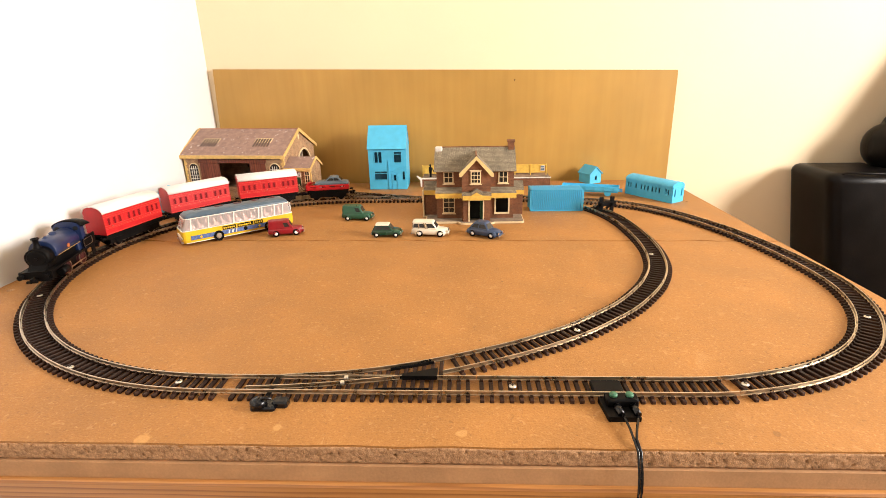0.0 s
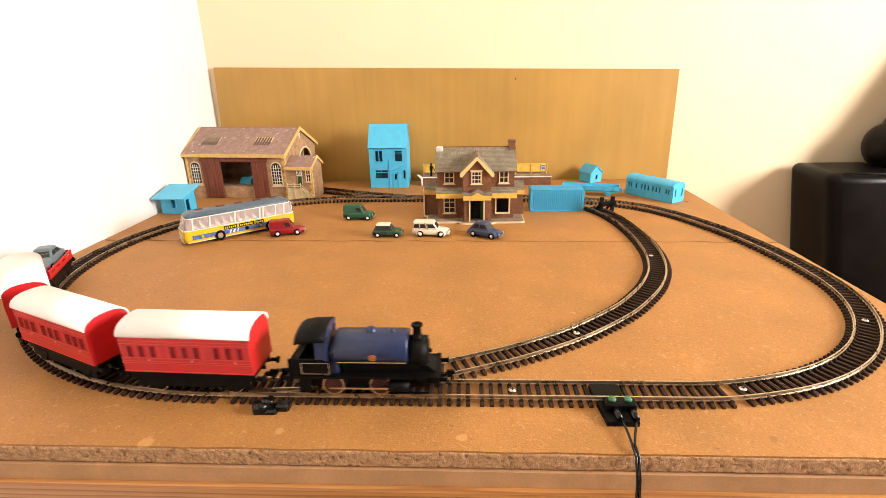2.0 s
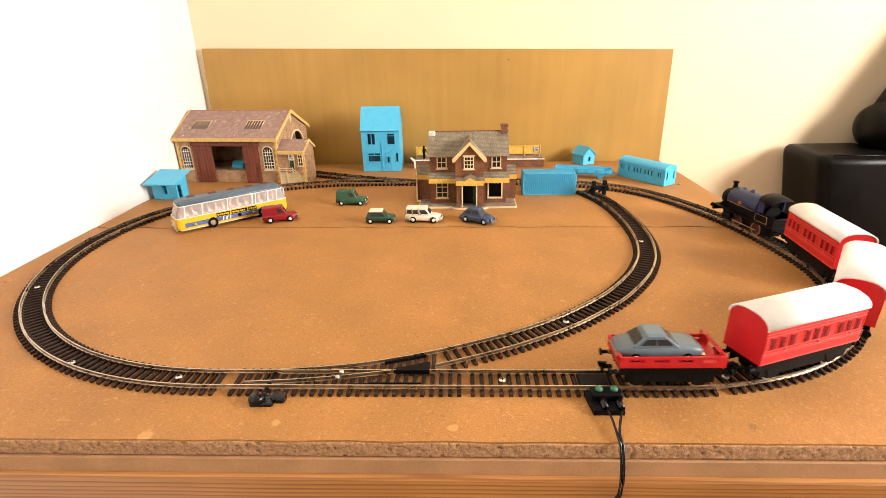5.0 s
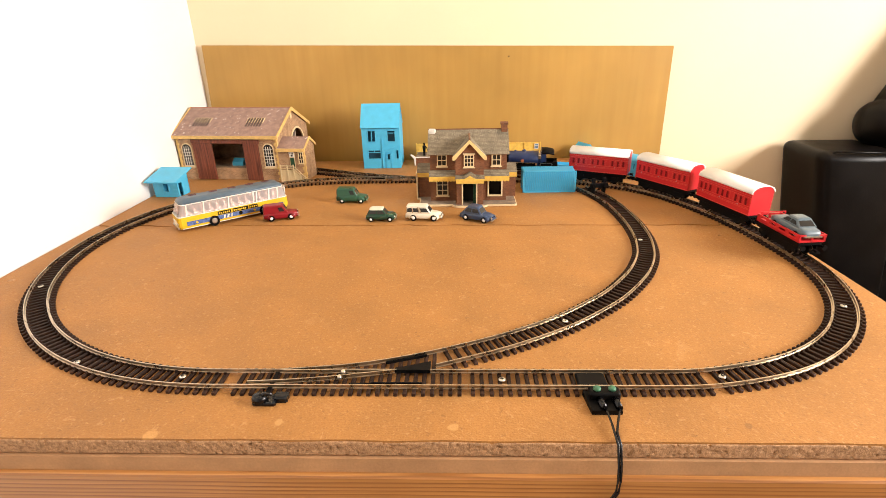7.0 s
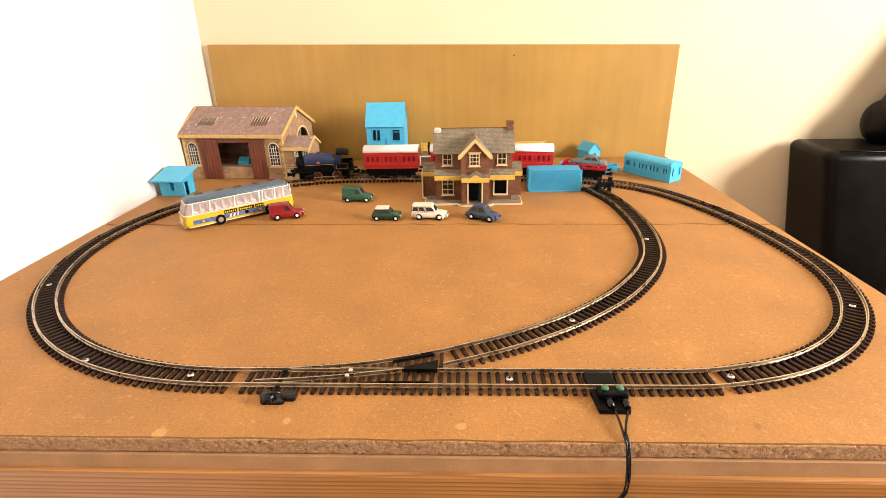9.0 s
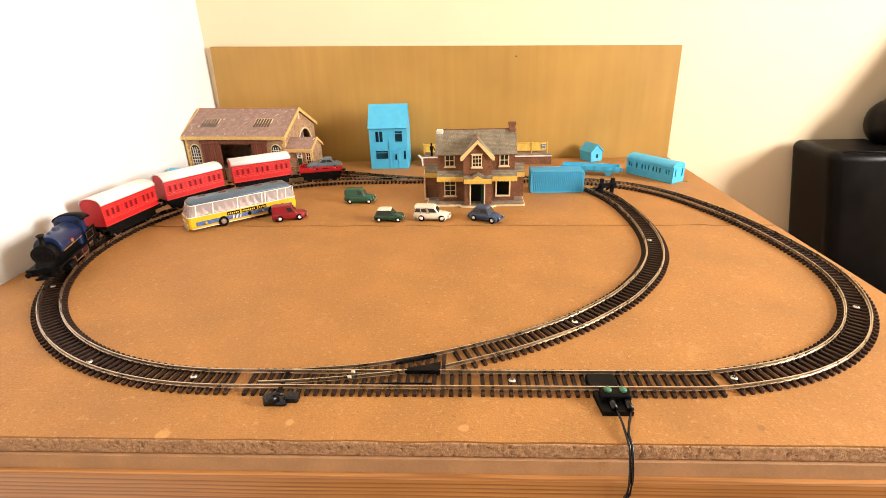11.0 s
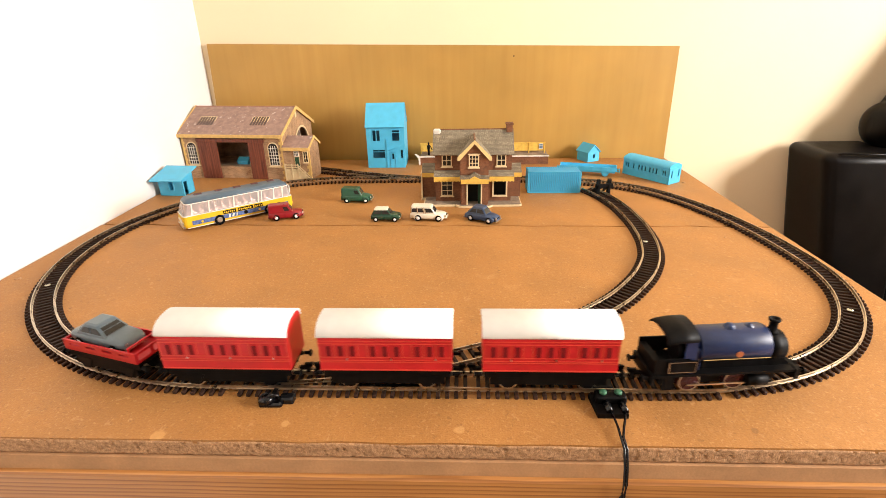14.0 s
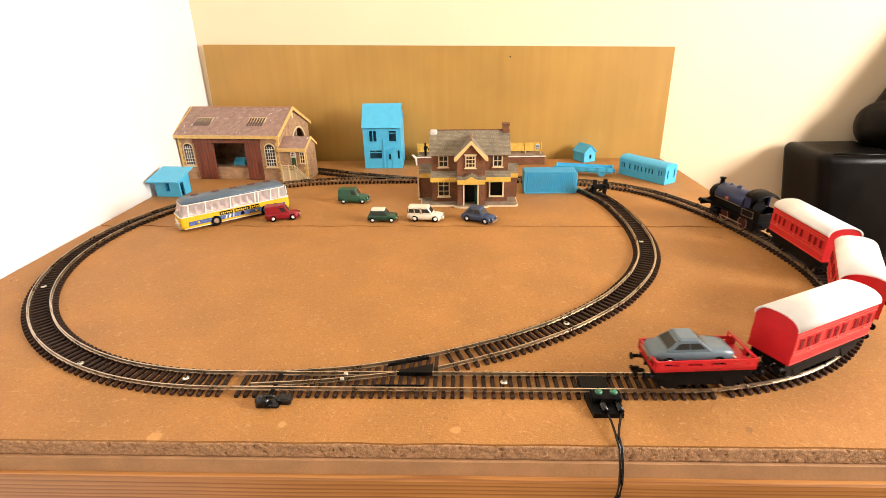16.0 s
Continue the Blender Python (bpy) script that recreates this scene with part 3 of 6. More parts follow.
for x in (0.2505, 0.2605):
    part("button", Shape().lathe([(0.0026, 0), (0.0026, 0.0012), (0.0020, 0.0020), (0.0, 0.0022)], 14, tf=pose(x, -0.0165, 0.0083)), GREENKNOB, clip, "round green push button")
    part("plug", Shape().cyl((x + 0.0010, -0.0205, 0.0045), (x + 0.0018, -0.0300, 0.0040), 0.0026, 0.0022, n=12), GLOSSBLACK, clip)
for k, x in enumerate((0.2525, 0.2620)):
    ex = 0.2535 + 0.0016 * k
    part("lead", Shape().tube([(x, -0.030, 0.004), (x * 0.7 + ex * 0.3 + 0.0006, -0.035, 0.0042), (x * 0.3 + ex * 0.7 + 0.0006, -0.042, 0.0034), (ex, -0.050, 0.0030), (ex + 0.0003, -0.0580, 0.0006), (ex + 0.0008, -0.0625, -0.012), (ex + 0.0012, -0.0635, -0.022), (ex + 0.0010, -0.0635, -0.032), (ex - 0.0030, -0.0635, -0.041), (ex - 0.008, -0.0635, -0.06), (ex - 0.01, -0.0635, -0.20)], 0.0008), GLOSSBLACK, clip)


# ---- the train; local x is forward, z = 0 on the rail tops ----
def axle(parent, x, r, material, width=0.0082):
    """A wheelset that turns on its own axis."""
    s = Shape().cyl((0, -width * 1.05, 0), (0, width * 1.05, 0), 0.0012, n=8)
    for sg in (-1, 1):
        y = sg * width
        s.cyl((0, y - 0.0014, 0), (0, y + 0.0014, 0), r, n=24)
        s.cyl((0, y - sg * 0.0014, 0), (0, y - sg * 0.0021, 0), r + 0.0007, n=24)
        s.cyl((0, y + sg * 0.0014, 0), (0, y + sg * 0.0019, 0), r * 0.35, n=10)
        for k in range(6):
            a = k * math.pi / 3
            s.cyl((0, y + sg * 0.0014, 0), (r * 0.85 * math.cos(a), y + sg * 0.0014, r * 0.85 * math.sin(a)), 0.0005, n=5)
    w = part("wheelset", s, material, parent, m=pose(x, 0, r))
    part("tyre", Shape().add(*ring_mesh(r - 0.0007, r + 0.0001, -width - 0.0016, -width - 0.0012)).add(*ring_mesh(r - 0.0007, r + 0.0001, width + 0.0012, width + 0.0016)), STEEL, w, "bright steel tyre")
    return w, r


def ring_mesh(r0, r1, y0, y1, n=24):
    v, f = [], []
    for i in range(n):
        a = 6.28318 * i / n
        for r, y in ((r0, y0), (r1, y0), (r1, y1), (r0, y1)):
            v.append((r * math.cos(a), y, r * math.sin(a)))
    for i in range(n):
        j = (i + 1) % n
        for k in range(4):
            f.append((i * 4 + k, i * 4 + (k + 1) % 4, j * 4 + (k + 1) % 4, j * 4 + k))
    return v, f


def couplings(parent, half, z=0.0095):
    for sg in (-1, 1):
        part("coupling", Shape().box(sg * half, sg * (half + 0.0085), -0.0012, 0.0012, z - 0.001, z + 0.001).box(sg * (half + 0.0065), sg * (half + 0.0085), -0.0048, 0.0048, z - 0.001, z + 0.0012).box(sg * (half + 0.004), sg * (half + 0.0095), -0.0008, 0.0008, z + 0.001, z + 0.0035), BLACK, parent)


def buffers(parent, half, z=0.0135, r=0.0026, reach=0.0055):
    for sg in (-1, 1):
        for y in (-0.0115, 0.0115):
            part("buffer", Shape().cyl((sg * half, y, z), (sg * (half + reach - 0.001), y, z), 0.0014, n=10).cyl((sg * (half + reach - 0.001), y, z), (sg * (half + reach), y, z), r, n=14), BLACK, parent)


def underframe(parent, half, top, wb, r=0.0062):
    s = Shape().box(-half, half, -0.0125, 0.0125, top - 0.0035, top)
    for y in (-0.0125, 0.0115):
        s.box(-half, half, y, y + 0.001, top - 0.0065, top - 0.0030)
    for x in (-wb, wb):
        for y in (-0.0128, 0.0108):
            s.prism([(x - 0.0080, top - 0.006), (x + 0.0080, top - 0.006), (x + 0.0028, 0.0035), (x - 0.0028, 0.0035)], "y", y, y + 0.0020)
    # black skirts added along both sides, in place of shadow under the body
    s.box(-half + 0.004, half - 0.004, -0.0122, -0.0112, 0.0055, top - 0.003).box(-half + 0.004, half - 0.004, 0.0112, 0.0122, 0.0055, top - 0.003)
    part("underframe", s, BLACK, parent)
    return [axle(parent, x, r, BLACK) for x in (-wb, wb)]


def coach(label):
    c = thing("railway_coach", label, "model coach", "red four-wheel coaches")
    h, w, z0, z1 = 0.0441, 0.0148, 0.0178, 0.0447
    body = part("body", Shape().box(-h, h, -w, w, z0, z1).prism([(-w, z1), (w, z1), (w * 0.75, z1 + 0.0046), (w * 0.4, z1 + 0.0066), (0, z1 + 0.0072), (-w * 0.4, z1 + 0.0066), (-w * 0.75, z1 + 0.0046)], "x", -h, -h + 0.001).prism(
        [(-w, z1), (w, z1), (w * 0.75, z1 + 0.0046), (w * 0.4, z1 + 0.0066), (0, z1 + 0.0072), (-w * 0.4, z1 + 0.0066), (-w * 0.75, z1 + 0.0046)], "x", h - 0.001, h), RED, c)
    strips = Shape()
    for sg in (-1, 1):
        for z, t in ((z0 + 0.0006, 0.0007), (z0 + 0.0068, 0.0005), (z0 + 0.0082, 0.0005), (z0 + 0.0106, 0.0005), (z0 + 0.0210, 0.0005), (z0 + 0.0232, 0.0005)):
            strips.box(-h, h, sg * w - 0.0004, sg * w + 0.0004, z, z + t)
        for k in range(10):
            x = (-h + 0.0008, -0.0147 - 0.0030, -0.0147 + 0.0030, 0.0147 - 0.0030, 0.0147 + 0.0030, h - 0.0008, -0.0334, -0.0254, 0.0254, 0.0334)[k]
            strips.box(x - 0.0003, x + 0.0003, sg * w - 0.0003, sg * w + 0.0003, z0 + 0.0106, z0 + 0.0210)
    part("moulding", strips, REDLIGHT, body, "raised red panel mouldings")
    win = Shape().box(-0.0014, 0.0014, -0.0003, 0.0003, -0.0004, 0.0074).mesh("window_pane")
    fr = Shape().box(-0.0022, 0.0022, -0.0002, 0.0002, -0.0012, 0.0082).mesh("window_frame")
    for sg in (-1, 1):
        for k in range(9):
            x = (k // 3 - 1) * 0.0294 + (k % 3 - 1) * 0.0079
            f = part("window_frame", fr, RED, body, m=pose(x, sg * (w + 0.0002), z0 + 0.0123))
            # pane sits proud of the side; its dark colour imitates a shaded recess
            part("window_pane", win, DARKRED, f, "raised dark red pane imitating a shaded window opening", m=pose(0, sg * 0.0002, 0))
            if k % 3 == 1:
                part("door_handle", Shape().box(x + 0.0036, x + 0.0042, sg * w, sg * (w + 0.0008), z0 + 0.0088, z0 + 0.0100), STEEL, body)
    arcs = [radians(k) for k in range(0, 181, 10)]
    outer = [((w + 0.0010) * math.copysign(abs(math.cos(k)) ** 0.85, math.cos(k)), z1 - 0.0003 + 0.0084 * math.sin(k) ** 0.9 if 0 < k < 3.14 else z1 - 0.0003) for k in arcs]
    inner = [(y * 0.95, z - 0.0009) for y, z in reversed(outer)]
    part("roof", Shape().prism(outer + inner, "x", -h - 0.0006, h + 0.0006, smooth=True), WHITE, c, "plain white arched roof")
    wheels = underframe(c, h - 0.001, z0, 0.0265)
    couplings(c, h)
    buffers(c, h)
    return c, wheels, 0.0265


def locomotive():
    c = thing("steam_locomotive", "blue saddle-tank model steam locomotive with black cab roof", "model locomotive")
    part("footplate", Shape().box(-0.043, 0.0425, -0.0145, 0.0145, 0.0150, 0.0168).box(0.0405, 0.0430, -0.0150, 0.0150, 0.0098, 0.0172).box(-0.0435, -0.0415, -0.0150, 0.0150, 0.0098, 0.0172).prism([(0.030, 0.0168), (0.0405, 0.0168), (0.034, 0.024), (0.030, 0.026)], "y", -0.008, 0.008), BLACK, c)
    part("chassis", Shape().box(-0.034, 0.034, -0.0062, 0.0062, 0.0035, 0.0150).box(-0.010, 0.030, -0.0085, 0.0085, 0.0168, 0.028), BLACK, c)
    # saddle tank with round shoulders
    def tank_ring(x, k=1.0):
        z0, zc, ry, rz = 0.0270, 0.0318, 0.0132 * k, 0.0133 * k
        pts = [(x, -ry * 0.95, z0), (x, -ry, zc)]
        pts += [(x, -ry * math.cos(radians(a)), zc + rz * math.sin(radians(a))) for a in range(15, 180, 15)]
        return pts + [(x, ry, zc), (x, ry * 0.95, z0)]
    tank = part("saddle_tank", Shape().loft([tank_ring(x, k) for x, k in ((-0.0165, 0.97), (-0.016, 1.0), (0.0262, 1.0), (0.0272, 0.97))], smooth=True), BLUE, c)
    part("lining", Shape().box(-0.015, 0.026, -0.01345, -0.0131, 0.0272, 0.0276), LINING, tank, "thin gold lining")
    part("lining", Shape().box(-0.015, 0.026, 0.0131, 0.01345, 0.0272, 0.0276), LINING, tank, "thin gold lining")
    for sg in (-1, 1):
        part("crest", Shape().cyl((0.0065, sg * 0.0131, 0.0312), (0.0065, sg * 0.0137, 0.0312), 0.0024, n=12), ORANGE, tank, "small orange crest")
    part("smokebox", Shape().cyl((0.0272, 0, 0.0290), (0.0385, 0, 0.0290), 0.0108, n=28).cyl((0.0385, 0, 0.0290), (0.0393, 0, 0.0290), 0.0090, 0.0080, n=28).cyl((0.0393, 0, 0.029), (0.0412, 0, 0.029), 0.0014, n=10).box(0.0272, 0.0372, -0.0085, 0.0085, 0.0168, 0.030), BLACK, c)
    part("chimney", Shape().lathe([(0.0046, 0), (0.0031, 0.0022), (0.0025, 0.0050), (0.0026, 0.0096), (0.0036, 0.0102), (0.0036, 0.0116), (0.0025, 0.0118), (0.0023, 0.0110), (0.0, 0.0106)], 20, tf=pose(0.0325, 0, 0.0385)), BLACK, c)
    part("dome", Shape().lathe([(0.0042, -0.001), (0.0034, 0.0006), (0.0031, 0.0018), (0.0020, 0.0030), (0.0, 0.0034)], 18, tf=pose(0.0045, 0, 0.0445)), BLUE, c)
    part("safety_valve", Shape().lathe([(0.0030, -0.001), (0.0026, 0.0012), (0.0012, 0.0018), (0.0012, 0.0026), (0.0, 0.0028)], 14, tf=pose(0.0175, 0, 0.0440)), BLUE, c)
    front = [(-0.0138, 0.0168), (0.0138, 0.0168), (0.0138, 0.0440), (0.0112, 0.0478), (0.0065, 0.0502), (0.0, 0.0508), (-0.0065, 0.0502), (-0.0112, 0.0478), (-0.0138, 0.0440)]
    cab = part("cab", Shape().box(-0.0235, -0.0190, -0.0138, -0.0128, 0.030, 0.0438).box(-0.0235, -0.0190, 0.0128, 0.0138, 0.030, 0.0438)
               .prism(front, "x", -0.0190, -0.0165), BLUE, c)
    for y in (-0.0092, 0.0092):
        part("spectacle_window", Shape().cyl((-0.0166, y, 0.0425), (-0.0161, y, 0.0425), 0.0026, n=18), DARK, cab)
    for y in (-0.0138, 0.0128):
        part("cab_side", Shape().box(-0.0405, -0.0226, y, y + 0.001, 0.0168, 0.0300), BLACK, cab)
    part("bunker", Shape().box(-0.0405, -0.0398, -0.0127, 0.0127, 0.0168, 0.0270), BLACK, cab)
    for y in (-0.01445, 0.0137):
        part("cab_panel", Shape().box(-0.0335, -0.0145, y, y + 0.00075, 0.0180, 0.0285), BLACK, cab, "black panel lined in white")
    for sg in (-1, 1):
        s = Shape()
        y0, y1 = sorted((sg * 0.01440, sg * 0.01465))
        for x0, x1, z0, z1 in ((-0.0325, -0.0155, 0.0188, 0.0192), (-0.0325, -0.0155, 0.0272, 0.0276), (-0.0325, -0.0321, 0.0188, 0.0276), (-0.0159, -0.0155, 0.0188, 0.0276)):
            s.box(x0, x1, y0, y1, z0, z1)
        part("lining", s, STEEL, cab, "pale lining")
    # black block and sheet added so the open cab reads as deep shade
    part("cab_inside", Shape().box(-0.0395, -0.0360, -0.0126, 0.0126, 0.0168, 0.0265).box(-0.0200, -0.0191, -0.0127, 0.0127, 0.0168, 0.0448), BLACK, c)
    part("backhead", Shape().cyl((-0.0245, 0, 0.0290), (-0.0195, 0, 0.0290), 0.0085, n=20).box(-0.0395, -0.0180, -0.012, 0.012, 0.0168, 0.0180), BLACK, c)
    def roof_ring(x, z, rise):
        pts = [(x, 0.0150 * math.cos(radians(a)), z + rise * math.sin(radians(a)) ** 0.9) for a in range(0, 180, 15)] + [(x, -0.0150, z)]
        return pts + [(x, 0.0141 * math.cos(radians(a)), z - 0.0007 + (rise - 0.0003) * max(0.0, math.sin(radians(a))) ** 0.9) for a in range(179, -1, -15)]
    part("cab_roof", Shape().loft([roof_ring(-0.0352, 0.0418, 0.0064), roof_ring(-0.0330, 0.0426, 0.0072), roof_ring(-0.0260, 0.0436, 0.0077), roof_ring(-0.0168, 0.0438, 0.0079)], smooth=True), BLACK, c, "curved matt black roof")
    for sg in (-1, 1):
        part("cylinder", Shape().cyl((0.018, sg * 0.0118, 0.0085), (0.0305, sg * 0.0118, 0.0085), 0.0040, n=16), BLACK, c)
        part("connecting_rod", Shape().box(-0.0185, 0.020, sg * 0.0118 - 0.0004, sg * 0.0118 + 0.0004, 0.0056, 0.0068), STEEL, c, "bright coupling rod")
        part("step", Shape().box(-0.036, -0.029, sg * 0.0140 - 0.0005, sg * 0.0140 + 0.0005, 0.0050, 0.0150), BLACK, c)
    wheels = [axle(c, x, 0.0072, WHEELRED) for x in (-0.0165, 0.0125)]
    couplings(c, 0.0425)
    buffers(c, 0.0425, 0.0135)
    # true length over buffers is about 115 mm
    FRONT = ("saddle_tank", "crest", "smokebox", "chimney", "dome", "safety_valve")
    part("firebox", Shape().box(-0.0170, -0.0110, -0.0108, 0.0108, 0.0168, 0.0345, b=0.001), BLUE, c)
    turning = {w for w, _ in wheels} | {t for w, _ in wheels for t in w.children}
    for o in c.children_recursive:
        if o in turning:
            o.location.x *= 1.08
        else:
            upper = not o.name.startswith(("footplate", "chassis", "cylinder", "connecting_rod", "step", "coupling", "buffer"))
            for v in o.data.vertices:
                x = v.co.x
                if o.name.startswith(FRONT) or (o.name.startswith("lining") and o.parent.name.startswith("saddle_tank")):
                    x += 0.0028
                elif upper:
                    x -= 0.0012
                elif x > 0.028 and o.name.startswith(("footplate", "coupling", "buffer", "chassis")):
                    x += 0.0060
                v.co.x = x * 1.08
                v.co.z -= 0.07 * max(0.0, v.co.z - 0.0168)
    return c, wheels, 0.0157


def flat_wagon():
    c = thing("flat_wagon", "red flat wagon with low side rails and black chassis", "model wagon")
    h, w, z0, z1 = 0.0341, 0.0142, 0.0180, 0.0225
    deck = part("deck", Shape().box(-h, h, -w, w, z0, z0 + 0.0020), RED, c)
    s = Shape()
    for sg in (-1, 1):
        y0, y1 = sorted((sg * w, sg * (w - 0.0012)))
        s.box(-h, h, y0, y1, z0 + 0.0060, z0 + 0.0082)
        s.box(-h, h, y0, y1, z0 + 0.0002, z0 + 0.0042)
        for k in range(5):
            x = -h + 0.0030 + (2 * h - 0.0060) * k / 4
            s.box(x - 0.0030, x + 0.0030, y0, y1, z0 + 0.0042, z0 + 0.0060)
    part("side_rail", s, RED, deck)
    for x in (-h, h - 0.0012):
        part("end_rail", Shape().box(x, x + 0.0012, -w, w, z0 + 0.0064, z0 + 0.0082).box(x, x + 0.0012, -w, -w + 0.002, z0, z0 + 0.0082).box(x, x + 0.0012, w - 0.002, w, z0, z0 + 0.0082).box(x, x + 0.0012, -0.001, 0.001, z0, z0 + 0.0085), RED, deck)
    part("end_rail", Shape().box(h - 0.006, h - 0.0052, -w, w, z0 + 0.0112, z0 + 0.0120).box(h - 0.006, h - 0.0052, -w, -w + 0.0009, z0 + 0.008, z0 + 0.0120).box(h - 0.006, h - 0.0052, w - 0.0009, w, z0 + 0.008, z0 + 0.0120), RED, deck)
    wheels = underframe(c, h - 0.001, z0, 0.0200)
    couplings(c, h)
    buffers(c, h)
    return c, wheels, 0.0200


COACH_LABEL = "red four-wheel model coach with a white arched roof"
loco, loco_wheels, loco_wb = locomotive()
train = [(loco, loco_wheels, loco_wb, 0.2195)]
for k, off in enumerate((0.1083, 0.0, -0.1083)):
    c, wheels, wb = coach(COACH_LABEL)
    train.append((c, wheels, wb, off))
wagon, wagon_wheels, wagon_wb = flat_wagon()
train.append((wagon, wagon_wheels, wagon_wb, -0.2032))

# travel of the middle coach along the oval: seconds, metres past the first front joint
TRAVEL = [(0.0, -0.598), (0.5, -0.4875), (1.0, -0.3650), (1.5, -0.2440), (2.5, -0.0190), (3.0, 0.0855), (3.5, 0.1950), (4.0, 0.3030), (6.5, 0.778), (7.0, 0.867), (7.5, 0.960), (8.0, 1.047), (8.5, 1.130),
          (9.0, 1.210), (11.5, 1.765), (12.0, 1.8870), (12.5, 2.0005), (13.0, 2.1160), (13.5, 2.2270), (14.0, 2.3370), (14.5, 2.4445), (15.0, 2.5540), (16.0, 2.7530)]


def travel(t):
    """Smooth distance through the table above (cubic pieces with shared slopes)."""
    ts, ss = [a for a, _ in TRAVEL], [b for _, b in TRAVEL]
    v = [(ss[i + 1] - ss[i]) / (ts[i + 1] - ts[i]) for i in range(len(ts) - 1)]
    m = [v[0]] + [(v[i - 1] * (ts[i + 1] - ts[i]) + v[i] * (ts[i] - ts[i - 1])) / (ts[i + 1] - ts[i - 1]) for i in range(1, len(v))] + [v[-1]]
    i = max(0, min(len(v) - 1, sum(1 for a in ts[1:-1] if a <= t)))
    h = ts[i + 1] - ts[i]
    u = (t - ts[i]) / h
    return (ss[i] * (1 + 2 * u) * (1 - u) ** 2 + m[i] * h * u * (1 - u) ** 2 + ss[i + 1] * u * u * (3 - 2 * u) + m[i + 1] * h * u * u * (u - 1)) + S_ST


# ---- helpers for buildings; local front wall faces -y ----
def wall(x0, x1, z0, z1, y0, y1, holes=()):
    """A wall with rectangular openings right through it."""
    s = Shape()
    cx = sorted({x0, x1, *[h[0] for h in holes], *[h[1] for h in holes]})
    cz = sorted({z0, z1, *[h[2] for h in holes], *[h[3] for h in holes]})
    for a, b in zip(cx[:-1], cx[1:]):
        for c, d in zip(cz[:-1], cz[1:]):
            mx, mz = (a + b) / 2, (c + d) / 2
            if not any(h[0] < mx < h[1] and h[2] < mz < h[3] for h in holes):
                s.box(a, b, y0, y1, c, d)
    return s.weld()


def window(parent, x0, x1, z0, z1, y, frame_mat, cols=2, rows=2, pane_mat=None, sill=True, fw=0.0012, depth=0.0012, lintel=False, label=""):
    """A framed window with glazing bars, a pane behind and a sill."""
    bar, holes = fw * 0.28, []
    for i in range(cols):
        for k in range(rows):
            a = x0 + fw if i == 0 else x0 + (x1 - x0) * i / cols + bar
            b = x1 - fw if i == cols - 1 else x0 + (x1 - x0) * (i + 1) / cols - bar
            c = z0 + fw if k == 0 else z0 + (z1 - z0) * k / rows + bar
            d = z1 - fw if k == rows - 1 else z0 + (z1 - z0) * (k + 1) / rows - bar
            holes.append((a, b, c, d))
    s = wall(x0, x1, z0, z1, y - depth * 0.5, y + depth, holes)
    w = part("window", s, frame_mat, parent, label)
    part("pane", Shape().box(x0 + fw * 0.5, x1 - fw * 0.5, y + depth * 0.55, y + depth * 1.3, z0 + fw * 0.5, z1 - fw * 0.5), pane_mat or GLASS, w)
    if sill:
        part("sill", Shape().box(x0 - fw, x1 + fw, y - fw * 1.2, y, z0 - fw, z0), frame_mat, w)
    if lintel:
        part("lintel", Shape().box(x0 - fw, x1 + fw, y - fw * 0.7, y, z1, z1 + fw), frame_mat, w)
    return w


def slope(x0, x1, y0, z0, y1, z1, t=0.0014):
    """One pitch of a roof, from its eave to its ridge."""
    n = Vector((0, -(z1 - z0), y1 - y0)).normalized() * t
    return Shape().prism([(y0, z0), (y1, z1), (y1 + n.y, z1 + n.z), (y0 + n.y, z0 + n.z)], "x", x0, x1)


def arch_pts(x0, x1, z0, zs, n=10):
    r = (x1 - x0) / 2
    return [(x0, z0), (x1, z0)] + [((x0 + x1) / 2 + r * math.cos(math.pi * k / n), zs + r * math.sin(math.pi * k / n)) for k in range(n + 1)]


